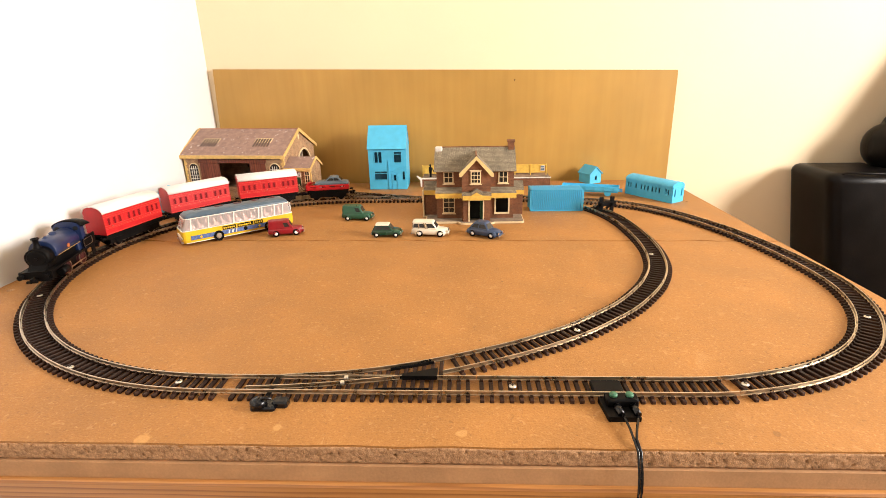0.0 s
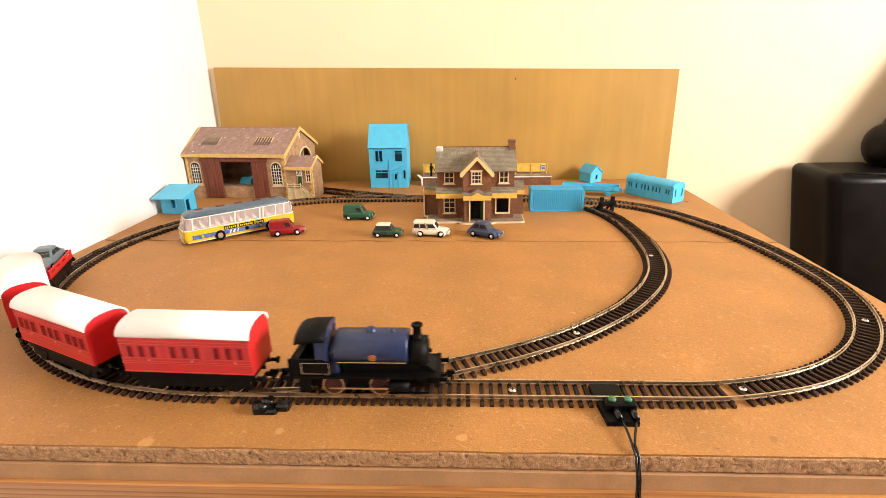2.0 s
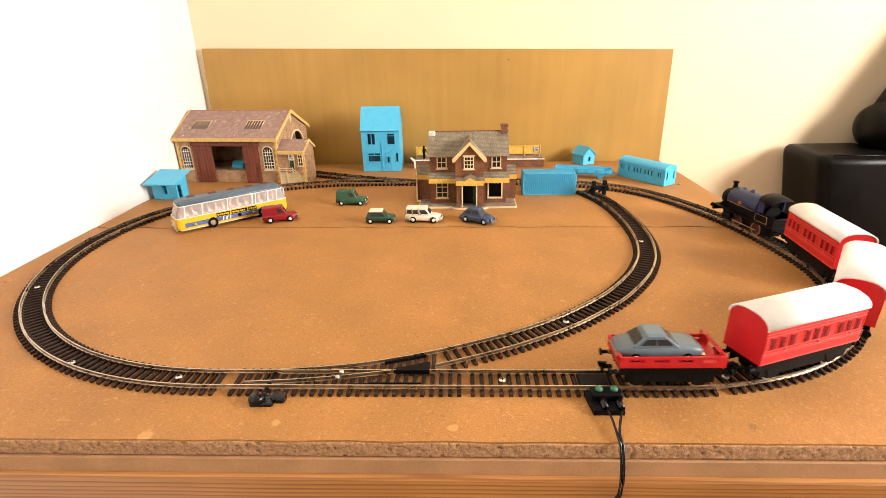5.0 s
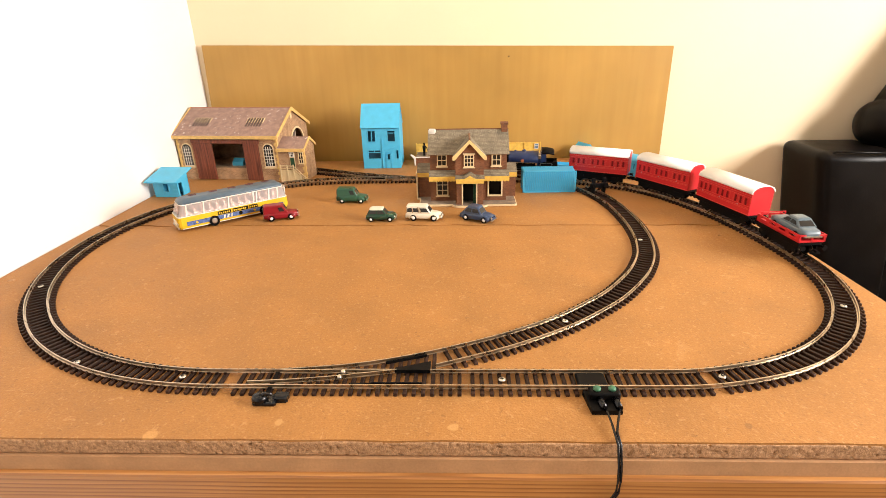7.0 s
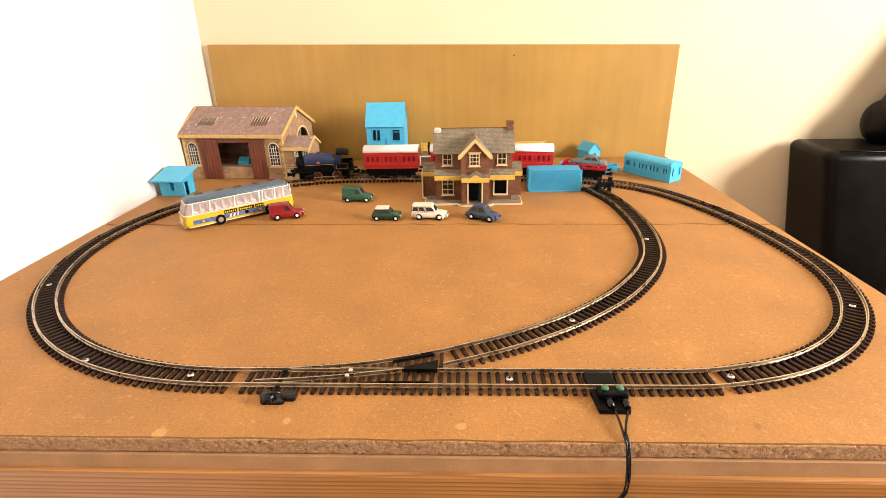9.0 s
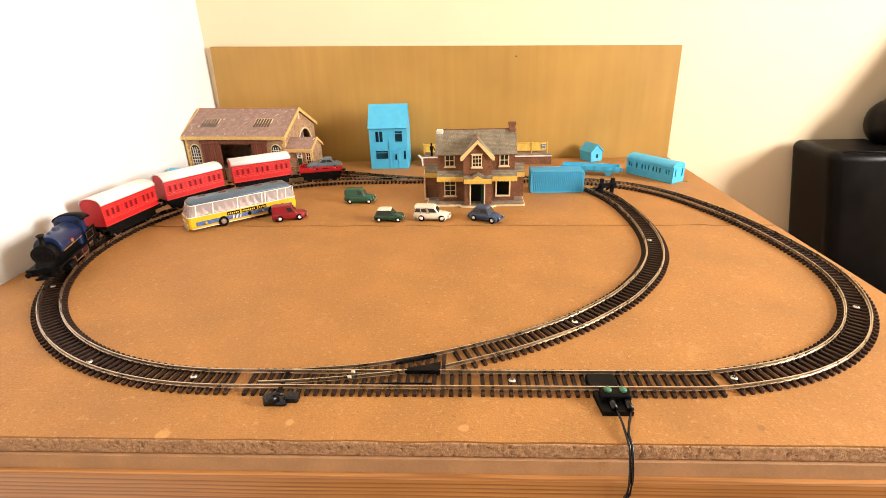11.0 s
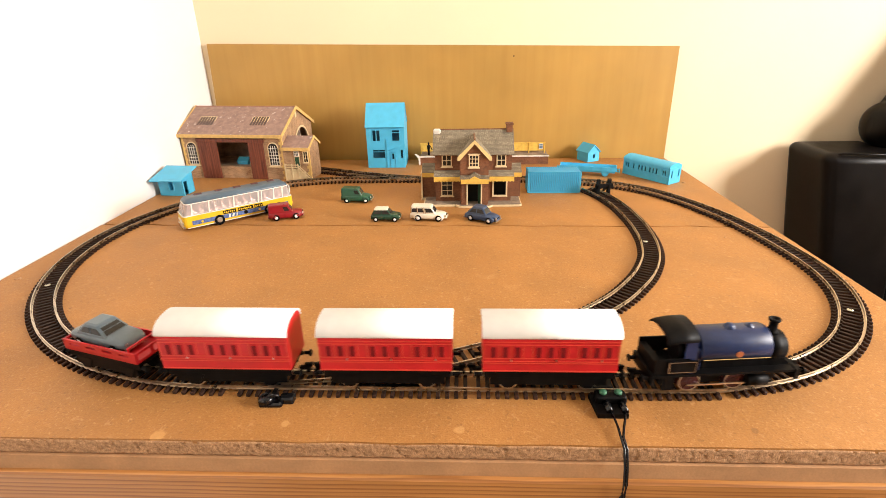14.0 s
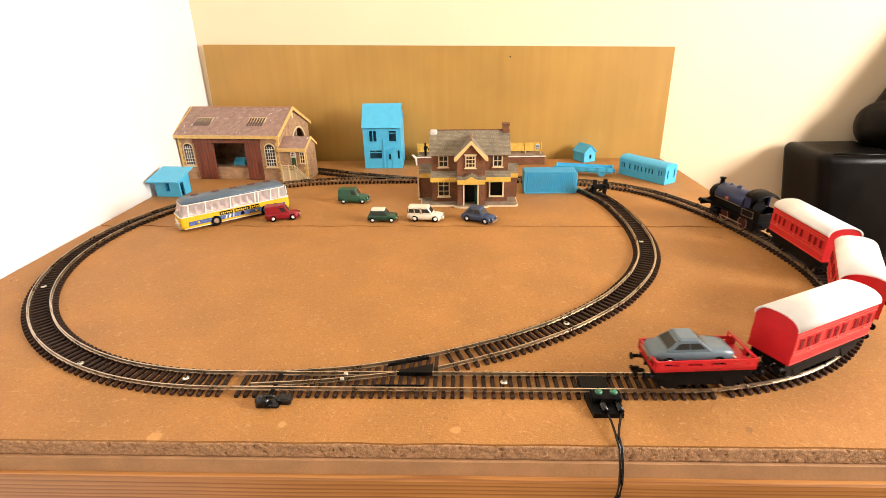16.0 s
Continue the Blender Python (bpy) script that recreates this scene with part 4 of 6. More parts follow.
def goods_shed():
    h = thing("goods_shed", "buff stone goods shed with mauve slate roof and open doors", "model building", m=pose(-0.1412, 0.5389, 0, 0, 0, -5.67))
    X0, D, EZ, RY, RZ = -0.1795, 0.134, 0.0755, 0.067, 0.1110
    part("front_wall", wall(X0, 0, 0, EZ, 0, 0.002, [(-0.1505, -0.0330, -1, 0.0655)]), BUFF, h)
    part("back_wall", wall(X0, 0, 0, EZ, D - 0.002, D), BUFF, h)
    gable = [(0.0021, 0), (D - 0.0021, 0), (D - 0.0021, EZ), (RY, RZ - 0.001), (0.0021, EZ)]
    part("gable_wall", Shape().prism(gable, "x", X0, X0 + 0.002), BUFF, h)
    ar = [(y, z) for y, z in reversed(arch_pts(0.056, 0.112, 0, 0.046)[2:])]
    part("gable_wall", Shape().prism([(0.0021, 0), (0.056, 0)] + ar[::1] + [(0.112, 0), (D - 0.0021, 0), (D - 0.0021, EZ), (RY, RZ - 0.001), (0.0021, EZ)], "x", -0.002, 0.0), BUFF, h)
    ring = arch_pts(0.053, 0.115, 0, 0.046)[2:] + list(reversed(arch_pts(0.056, 0.112, 0, 0.046)[2:]))
    part("arch_surround", Shape().prism(ring, "x", 0.0001, 0.0012), CREAM, h)
    part("vent", Shape().loft([[(0.0003 + dx, RY + 0.0032 * math.cos(a * 0.5236), 0.0985 + 0.0055 * math.sin(a * 0.5236)) for a in range(12)] for dx in (0, 0.001)]), CREAM, h)
    part("floor", Shape().box(X0 + 0.002, -0.002, 0.012, D - 0.003, 0.0005, 0.019), CARD, h)
    part("loading_dock", Shape().box(-0.1505, -0.033, 0.0025, 0.012, 0, 0.0200), BUFF, h)
    part("inner_wall", Shape().box(X0 + 0.003, -0.003, 0.085, 0.087, 0.019, 0.075), mat("inside_card_wall", (0.48, 0.37, 0.28), 0.8, var=0.2), h)
    part("stored_crate", Shape().prism([(0.022, 0.0192), (0.040, 0.0192), (0.040, 0.025), (0.031, 0.0310), (0.022, 0.025)], "x", -0.098, -0.078), CYAN, h, "small cyan printed block inside")
    for x in (-0.112, -0.083):
        window(h, x, x + 0.018, 0.040, 0.062, 0.083, CARD, 1, 1, DARK, sill=False)
    for x0, x1 in ((-0.1505, -0.1165), (-0.0600, -0.0330)):
        d = part("door", Shape().box(x0, x1, -0.0015, 0.0005, 0.0005, 0.0625), DOORWOOD, h, "tall red-brown sliding door")
        n = 6
        for k in range(n):
            a = x0 + (x1 - x0) * k / n
            part("plank", Shape().box(a + 0.0001, a + (x1 - x0) / n - 0.0001, -0.0021, -0.0015, 0.001, 0.062), DOORWOOD, d)
    part("lintel", Shape().box(-0.1525, -0.0310, -0.0022, 0.0, 0.0628, 0.0690), DOORWOOD, h)
    for x0, x1 in ((-0.1728, -0.1538), (-0.0262, -0.0066)):
        w = part("arched_window", Shape().prism(arch_pts(x0, x1, 0.0225, 0.0535), "y", -0.0009, 0.0), CREAM, h, "tall arched window with white glazing bars")
        part("pane", Shape().prism(arch_pts(x0 + 0.0018, x1 - 0.0018, 0.0245, 0.0535), "y", -0.0013, -0.0009), GLASS, w)
        bars = Shape()
        for k in range(1, 4):
            x = x0 + 0.0018 + (x1 - x0 - 0.0036) * k / 4
            bars.box(x - 0.00042, x + 0.00042, -0.0017, -0.0013, 0.0245, 0.0575)
        for k in range(6):
            z = 0.0245 + 0.0056 * k
            bars.box(x0 + 0.0018, x1 - 0.0018, -0.0016, -0.0013, z, z + 0.0008)
        part("glazing_bars", bars, PLASTER, w)
        part("sill", Shape().box(x0 - 0.001, x1 + 0.001, -0.002, 0.0, 0.0210, 0.0225), CREAM, w)
    ox0, ox1 = X0 - 0.0040, 0.0030
    r1 = part("roof", slope(ox0, ox1, -0.0050, EZ - 0.0010, RY, RZ), MAUVE, h, "mauve slates with pale weathering specks")
    part("roof", slope(ox0, ox1, D + 0.0050, EZ - 0.0010, RY, RZ, -0.0014), MAUVE, h)
    part("ridge", Shape().box(ox0, ox1, RY - 0.0012, RY + 0.0012, RZ + 0.0004, RZ + 0.0021), mat("ridge_tile", (0.42, 0.19, 0.11)), h)
    part("fascia", Shape().box(ox0, ox1, -0.0062, -0.0048, EZ - 0.0045, EZ + 0.0008), YTRIM2, h)
    for x in (ox0 - 0.0015, ox1):
        part("bargeboard", Shape().prism([(-0.0062, EZ - 0.0045), (-0.0062, EZ + 0.0010), (RY, RZ + 0.0028), (D + 0.0062, EZ + 0.0010), (D + 0.0062, EZ - 0.0045), (D + 0.001, EZ - 0.002), (RY, RZ - 0.0035), (-0.001, EZ - 0.002)], "x", x, x + 0.0015), YTRIM2, h)
    ang = math.atan2(RZ - EZ, RY)
    for x in (-0.1440, -0.0475):
        tf = pose(x, 0.0285, EZ + 0.0285 * math.tan(ang) + 0.0018, math.degrees(ang))
        sk = part("skylight", Shape().box(-0.0155, 0.0155, -0.0125, 0.0125, 0, 0.0006, tf=tf), CREAM, h)
        for k in range(6):
            a = -0.0145 + k * 0.0049
            part("pane", Shape().box(a + 0.0003, a + 0.0036, -0.0112, 0.0112, 0.0006, 0.0010, tf=tf), SKYPANE, sk)
    # corner stones
    small, large = Shape().box(-0.0028, 0.0006, -0.0008, 0.0026, 0, 0.0046).mesh("quoin"), Shape().box(-0.0052, 0.0006, -0.0008, 0.0044, 0, 0.0046).mesh("quoin")
    for cx, flip in ((0.0, 0), (X0, 1)):
        for k in range(15):
            part("quoin", small if k % 2 else large, YTRIM2, h, m=pose(cx, 0, k * 0.0049, 0, 0, -90 if flip else 0))
    # annex office at the gable
    ax, ad, ez, ry, rz = 0.0455, 0.044, 0.0555, 0.024, 0.0690
    an = part("annex", wall(0.0002, ax, 0, ez, -0.0012, 0.0004).prism([(-0.0010, 0), (ad, 0), (ad, ez), (ry, rz), (-0.0010, ez)], "x", ax - 0.0016, ax), BUFF, h, "small stone office built onto the gable")
    part("annex_roof", slope(0.0003, ax + 0.0015, -0.0050, ez - 0.0015, ry, rz), MAUVE, an)
    part("annex_roof", slope(0.0003, ax + 0.0015, ad + 0.003, ez - 0.0015, ry, rz, -0.0014), MAUVE, an)
    part("fascia", Shape().box(0.0003, ax + 0.0015, -0.0062, -0.0048, ez - 0.0050, ez + 0.0004), YTRIM2, an)
    part("bargeboard", Shape().prism([(-0.0062, ez - 0.004), (-0.0062, ez), (ry, rz + 0.0022), (ad + 0.004, ez), (ad + 0.004, ez - 0.004), (ry, rz - 0.0028)], "x", ax + 0.0015, ax + 0.0028), YTRIM2, an)
    part("door", Shape().box(0.0195, 0.0285, -0.0018, -0.0012, 0.0200, 0.0400).box(0.0190, 0.0290, -0.0017, -0.0012, 0.0400, 0.0510), CREAM, an)
    part("door_leaf", Shape().box(0.0205, 0.0275, -0.0024, -0.0018, 0.0205, 0.0395), DOORGREEN, an, "dark green panelled door")
    window(an, 0.0200, 0.0280, 0.0410, 0.0495, -0.0030, PLASTER, 3, 2, sill=False, fw=0.0009)
    window(an, 0.0355, 0.0455 - 0.0012, 0.0305, 0.0500, -0.0030, CREAM, 2, 3, fw=0.0011)
    for k in range(11):
        part("quoin", small if k % 2 else large, YTRIM2, an, m=pose(ax, -0.0012, k * 0.0049))
    fence = Shape()
    for z in (0.0225, 0.0262):
        fence.box(0.003, 0.026, -0.0068, -0.0058, z, z + 0.0014)
        fence.prism([(0.026, z), (0.048, z - 0.0215), (0.048, z - 0.0200), (0.026, z + 0.0014)], "y", -0.0068, -0.0058)
    for x, zt in ((0.003, 0.029), (0.015, 0.029), (0.026, 0.029), (0.037, 0.0175), (0.048, 0.0075)):
        fence.box(x - 0.0008, x + 0.0008, -0.0070, -0.0056, 0, zt)
    part("stair_railing", fence, CREAM, an, "cream wooden stair railing")
    part("stairs", Shape().prism([(0.001, 0), (0.048, 0), (0.026, 0.0195), (0.001, 0.0195)], "y", -0.0054, -0.0013), CREAM, an)
    return h


def station():
    h = thing("station_house", "two-storey red brick station house with slate roof and yellow canopies", "model building")
    X0, X1, Y0, Y1, EZ, RY, RZ = 0.1205, 0.2285, 0.4100, 0.4640, 0.0720, 0.437, 0.0990
    part("front_wall", wall(X0, X1, 0.0026, EZ, Y0, Y0 + 0.002, [(0.2035, 0.2217, 0.0110, 0.0330), (0.160, 0.190, 0.0, 0.034)]), BRICK, h)
    part("back_wall", wall(X0, X1, 0.0026, EZ, Y1 - 0.002, Y1), BRICK, h)
    for x in (X0, X1 - 0.002):
        part("gable_wall", Shape().prism([(Y0 + 0.0021, 0.0026), (Y1 - 0.0021, 0.0026), (Y1 - 0.0021, EZ), (RY, RZ - 0.001), (Y0 + 0.0021, EZ)], "x", x, x + 0.002), BRICK, h)
    # near-black block filling the house, in place of unlit rooms
    part("inner_floor", Shape().box(X0 + 0.003, X1 - 0.003, Y0 + 0.012, Y1 - 0.004, 0.003, 0.07), DARK, h)
    # bay with its gable
    b0, b1, by = 0.1565, 0.1955, 0.3950
    mx = (b0 + b1) / 2
    bay = part("bay", Shape().prism([(b0, 0.0400), (b1, 0.0400), (b1, EZ), (mx, 0.0905), (b0, EZ)], "y", by, by + 0.002).box(b0, b0 + 0.0055, by + 0.0021, Y0 - 0.0002, 0.0400, EZ).box(b1 - 0.0055, b1, by + 0.0021, Y0 - 0.0002, 0.0400, EZ).box(b0, b0 + 0.0055, by, Y0 - 0.0002, 0.0026, 0.0399).box(b1 - 0.0055, b1, by, Y0 - 0.0002, 0.0026, 0.0399), BRICK, h)
    part("bay_roof", Shape().prism([(b0 - 0.0035, EZ - 0.0030), (b0 - 0.0035, EZ - 0.0012), (mx, 0.0945), (mx, 0.0925)], "y", by - 0.003, 0.4325), SLATE, h)
    part("bay_roof", Shape().prism([(b1 + 0.0035, EZ - 0.0030), (b1 + 0.0035, EZ - 0.0012), (mx, 0.0945), (mx, 0.0925)], "y", by - 0.003, 0.4325), SLATE, h)
    part("ridge", Shape().box(mx - 0.0012, mx + 0.0012, by - 0.003, 0.4325, 0.0935, 0.0957), BRICK, h)
    part("bargeboard", Shape().prism([(b0 - 0.0040, EZ - 0.0060), (b0 - 0.0040, EZ - 0.0015), (mx, 0.0940), (b1 + 0.0040, EZ - 0.0015), (b1 + 0.0040, EZ - 0.0060), (b1 + 0.001, EZ - 0.0060), (mx, 0.0888), (b0 - 0.001, EZ - 0.0060)], "y", by - 0.0042, by - 0.0028), BARGE, h)
    window(h, 0.1682, 0.1822, 0.0560, 0.0735, by - 0.0008, CREAM, 3, 3, lintel=True, fw=0.0014)
    window(h, 0.1303, 0.1443, 0.0535, 0.0705, Y0 - 0.0008, CREAM, 2, 2, lintel=True, fw=0.0014)
    window(h, 0.2070, 0.2204, 0.0535, 0.0705, Y0 - 0.0008, CREAM, 2, 2, lintel=True, fw=0.0014)
    window(h, 0.1288, 0.1458, 0.0105, 0.0345, Y0 - 0.0008, CREAM, 2, 3, lintel=True, fw=0.0014)
    s = wall(0.2020, 0.2233, 0.0090, 0.0345, Y0 - 0.0015, Y0 + 0.0005, [(0.2040, 0.2213, 0.0112, 0.0328)])
    part("window", s, CREAM, h, "empty window opening in a cream surround")
    # porch
    for x in (0.1580, 0.1868):
        part("pillar", Shape().box(x, x + 0.0070, by - 0.0035, by - 0.0001, 0.0026, 0.0350).box(x - 0.0006, x + 0.0076, by - 0.0041, by - 0.0001, 0.0026, 0.0060), BRICK, h)
    part("door_frame", Shape().box(0.1650, 0.1668, by - 0.0046, by - 0.0036, 0.0028, 0.0346).box(0.1850, 0.1868, by - 0.0046, by - 0.0036, 0.0028, 0.0346).box(0.1650, 0.1868, by - 0.0046, by - 0.0036, 0.0330, 0.0347), CREAM, h, "cream painted porch frame")
    # near-black sheet behind the porch, standing in for shade in the doorway
    part("door_lining", Shape().box(0.1645, 0.1870, 0.4085, 0.4098, 0.0026, 0.0345), DARK, h)
    part("door", Shape().box(0.1812, 0.1868, by + 0.0005, by + 0.0060, 0.0030, 0.0330), DOORGREEN, h, "green door standing open")
    part("door", Shape().box(0.1640, 0.1652, by - 0.001, by + 0.011, 0.0030, 0.0330), DOORGREEN, h, "green door standing open")
    part("porch_valance", Shape().prism([(0.1570, 0.0348), (0.1955, 0.0348), (0.1955, 0.0408), (0.1840, 0.0412), (mx, 0.0455), (0.1690, 0.0412), (0.1570, 0.0408)], "y", by - 0.0095, by - 0.0083), YELLOWTRIM, h, "scalloped yellow valance")
    part("porch_roof", Shape().prism([(0.1560, 0.0408), (0.1690, 0.0412), (mx, 0.0457), (0.1840, 0.0412), (0.1965, 0.0408), (0.1965, 0.0445), (0.1840, 0.0452), (mx, 0.0497), (0.1690, 0.0452), (0.1560, 0.0445)], "y", by - 0.0085, by), SLATE, h)
    for a, b in ((0.1190, 0.1562), (0.1958, 0.2316)):
        part("canopy_roof", slope(a, b, 0.3990, 0.0408, Y0, 0.0470), SLATE, h)
        v = part("canopy_valance", Shape().box(a, b, 0.3978, 0.3990, 0.0352, 0.0415), YELLOWTRIM, h, "scalloped yellow valance")
        n = 18
        teeth = Shape()
        for k in range(n):
            x = a + (b - a) * (k + 0.5) / n
            teeth.prism([(x - 0.0008, 0.0353), (x + 0.0008, 0.0353), (x, 0.0340)], "y", 0.3978, 0.3990)
        part("valance_teeth", teeth, YELLOWTRIM, v)
    # main roof
    part("roof", slope(X0 - 0.0030, X1 + 0.0030, Y0 - 0.0040, EZ - 0.0020, RY, RZ), SLATE, h, "weathered grey-brown slate roof")
    part("roof", slope(X0 - 0.0030, X1 + 0.0030, Y1 + 0.0040, EZ - 0.0020, RY, RZ, -0.0014), SLATE, h)
    part("ridge", Shape().box(X0 - 0.0030, X1 + 0.0030, RY - 0.0012, RY + 0.0012, RZ + 0.0003, RZ + 0.0020), BRICK, h)
    part("plaster_patch", Shape().box(0.1180, 0.1285, RY - 0.0062, RY + 0.003, 0.0950, 0.1012, b=0.0014), PLASTER, h, "broken white plaster stub of a chimney")
    part("chimney", Shape().box(0.2215, 0.2300, RY - 0.005, RY + 0.005, 0.090, 0.1070).box(0.2205, 0.2310, RY - 0.006, RY + 0.006, 0.1065, 0.1092), BRICK, h)
    # low wings
    for x0, x1, zt in ((0.1010, 0.1202, 0.0390), (0.2288, 0.2440, 0.0385)):
        w = part("wing", Shape().box(x0, x1, 0.4300, 0.4600, 0.0026, zt), BRICK, h)
        part("wing_roof", slope(x0 - 0.001, x1 + (0.0 if x0 < 0.15 else 0.001), 0.4270, zt, 0.4450, zt + 0.0100), SLATE, w)
        part("wing_valance", Shape().box(x0 - 0.001, x1 + (0.0 if x0 < 0.15 else 0.001), 0.4258, 0.4270, zt - 0.0055, zt + 0.0010), YELLOWTRIM, w)
    part("end_screen", Shape().box(0.0985, 0.1005, 0.4250, 0.4620, 0.0005, 0.0400), CREAM, h)
    outline = [(0.1040, 0.3945), (0.1060, 0.3920), (0.150, 0.3920), (0.1545, 0.3865), (0.1600, 0.3848), (0.1920, 0.3848), (0.1980, 0.3862), (0.2020, 0.3905), (0.2400, 0.3912), (0.2430, 0.3940), (0.2430, 0.4720), (0.0985, 0.4720), (0.0985, 0.4250), (0.1040, 0.4240)]
    part("pavement_base", Shape().prism(outline, "z", 0.0, 0.0025), CREAM, h)
    part("paving", Shape().prism([(x + (0.0012 if x < 0.17 else -0.0012), y + 0.0013 if y < 0.45 else y - 0.0012) for x, y in outline], "z", 0.00251, 0.0027), PLATFORM, h)
    return h


def cyan_house():
    h = thing("town_house", "bright cyan 3D-printed two-storey model town house", "model building")
    X0, X1, Y0, Y1, EZ, RY, RZ = -0.0132, 0.0548, 0.6135, 0.6660, 0.0738, 0.6400, 0.1110
    holes = [(-0.0025, 0.0113, 0.0485, 0.0680), (0.0328, 0.0466, 0.0485, 0.0680), (-0.0035, 0.0194, 0.0176, 0.0334), (0.0310, 0.0358, 0.0155, 0.0265), (0.0471, 0.0517, 0.0172, 0.0330)]
    part("front_wall", wall(X0, X1, 0, EZ, Y0, Y0 + 0.0022, holes), CYAN, h)
    part("back_wall", wall(X0, X1, 0, EZ, Y1 - 0.002, Y1), CYAN, h)
    for x in (X0, X1 - 0.002):
        part("side_wall", Shape().prism([(Y0 + 0.0022, 0), (Y1 - 0.002, 0), (Y1 - 0.002, EZ), (RY, RZ - 0.001), (Y0 + 0.0022, EZ)], "x", x, x + 0.002), CYAN, h)
    # solid dark block filling the house, in place of shade behind the windows
    part("core", Shape().box(X0 + 0.003, X1 - 0.003, Y0 + 0.008, Y1 - 0.004, 0.0005, 0.073), CYANDARK, h)
    for a, b, c, d in holes:
        s = Shape()
        for p, q, r, t in ((a - 0.0006, b + 0.0006, c - 0.0006, c + 0.0004), (a - 0.0006, b + 0.0006, d - 0.0004, d + 0.0006), (a - 0.0006, a + 0.0004, c, d), (b - 0.0004, b + 0.0006, c, d)):
            s.box(p, q, Y0 - 0.0006, Y0 + 0.0018, r, t)
        if b - a > 0.008:
            if d > 0.06 and a < 0:
                s.box((a + b) / 2 - 0.0006, (a + b) / 2 + 0.0006, Y0 + 0.0002, Y0 + 0.0016, c, d)
            else:
                s.box(a, b, Y0 + 0.0002, Y0 + 0.0016, d - 0.0048, d - 0.0038)
                if b - a > 0.02:
                    s.box((a + b) / 2 - 0.0004, (a + b) / 2 + 0.0004, Y0 + 0.0002, Y0 + 0.0016, d - 0.004, d)
        part("window_frame", s, CYAN, h)
    part("door", Shape().box(0.0285, 0.0293, Y0 - 0.0009, Y0, 0, 0.0290).box(0.0377, 0.0385, Y0 - 0.0009, Y0, 0, 0.0290).box(0.0285, 0.0385, Y0 - 0.0009, Y0, 0.0282, 0.0290), CYAN, h)
    part("downpipe", Shape().box(0.0222, 0.0236, Y0 - 0.0014, Y0, 0, 0.0535).tube([(0.023, Y0 - 0.001, 0.031), (0.036, Y0 - 0.001, 0.0355), (0.050, Y0 - 0.001, 0.0415)], 0.0004), CYAN, h)
    part("roof", slope(X0 - 0.0010, X1 + 0.0008, Y0 - 0.0035, EZ - 0.0010, RY, RZ), CYAN, h)
    part("roof", slope(X0 - 0.0010, X1 + 0.0008, Y1 + 0.0010, EZ - 0.0010, RY, RZ, -0.0014), CYAN, h)
    return h


def container():
    c = thing("shipping_container", "bright cyan 3D-printed corrugated shipping container", "model container")
    x0, x1, y0, y1, zt = 0.2578, 0.3374, 0.4535, 0.4830, 0.0330
    part("box", Shape().box(x0 + 0.0018, x1 - 0.0018, y0 + 0.0020, y1 - 0.0008, 0.0008, zt - 0.0014), CYAN, c)
    f = Shape()
    for x in (x0, x1 - 0.0016):
        for y in (y0, y1 - 0.0016):
            f.box(x, x + 0.0016, y, y + 0.0016, 0, zt)
    for y in (y0, y1 - 0.0012):
        f.box(x0, x1, y, y + 0.0012, 0, 0.0018).box(x0, x1, y, y + 0.0012, zt - 0.0012, zt)
    part("frame", f, CYAN, c)
    rib = Shape().prism([(-0.0010, 0.0011), (-0.0007, -0.0008), (0.0007, -0.0008), (0.0010, 0.0011)], "z", 0.0018, zt - 0.0012).mesh("rib")
    top = Shape().box(-0.0007, 0.0007, y0 + 0.001, y1 - 0.001, zt - 0.0015, zt - 0.0001).mesh("roof_rib")
    n = 27
    for k in range(n):
        x = x0 + 0.0028 + (x1 - x0 - 0.0056) * k / (n - 1)
        part("rib", rib, CYAN, c, m=pose(x, y0 + 0.0009, 0))
        part("roof_rib", top, CYAN, c, m=pose(x, 0, 0))
    for k in range(9):
        part("rib", rib, CYAN, c, m=pose(x0 + 0.0009, y0 + 0.003 + k * 0.003, 0, 0, 0, -90))
    return c


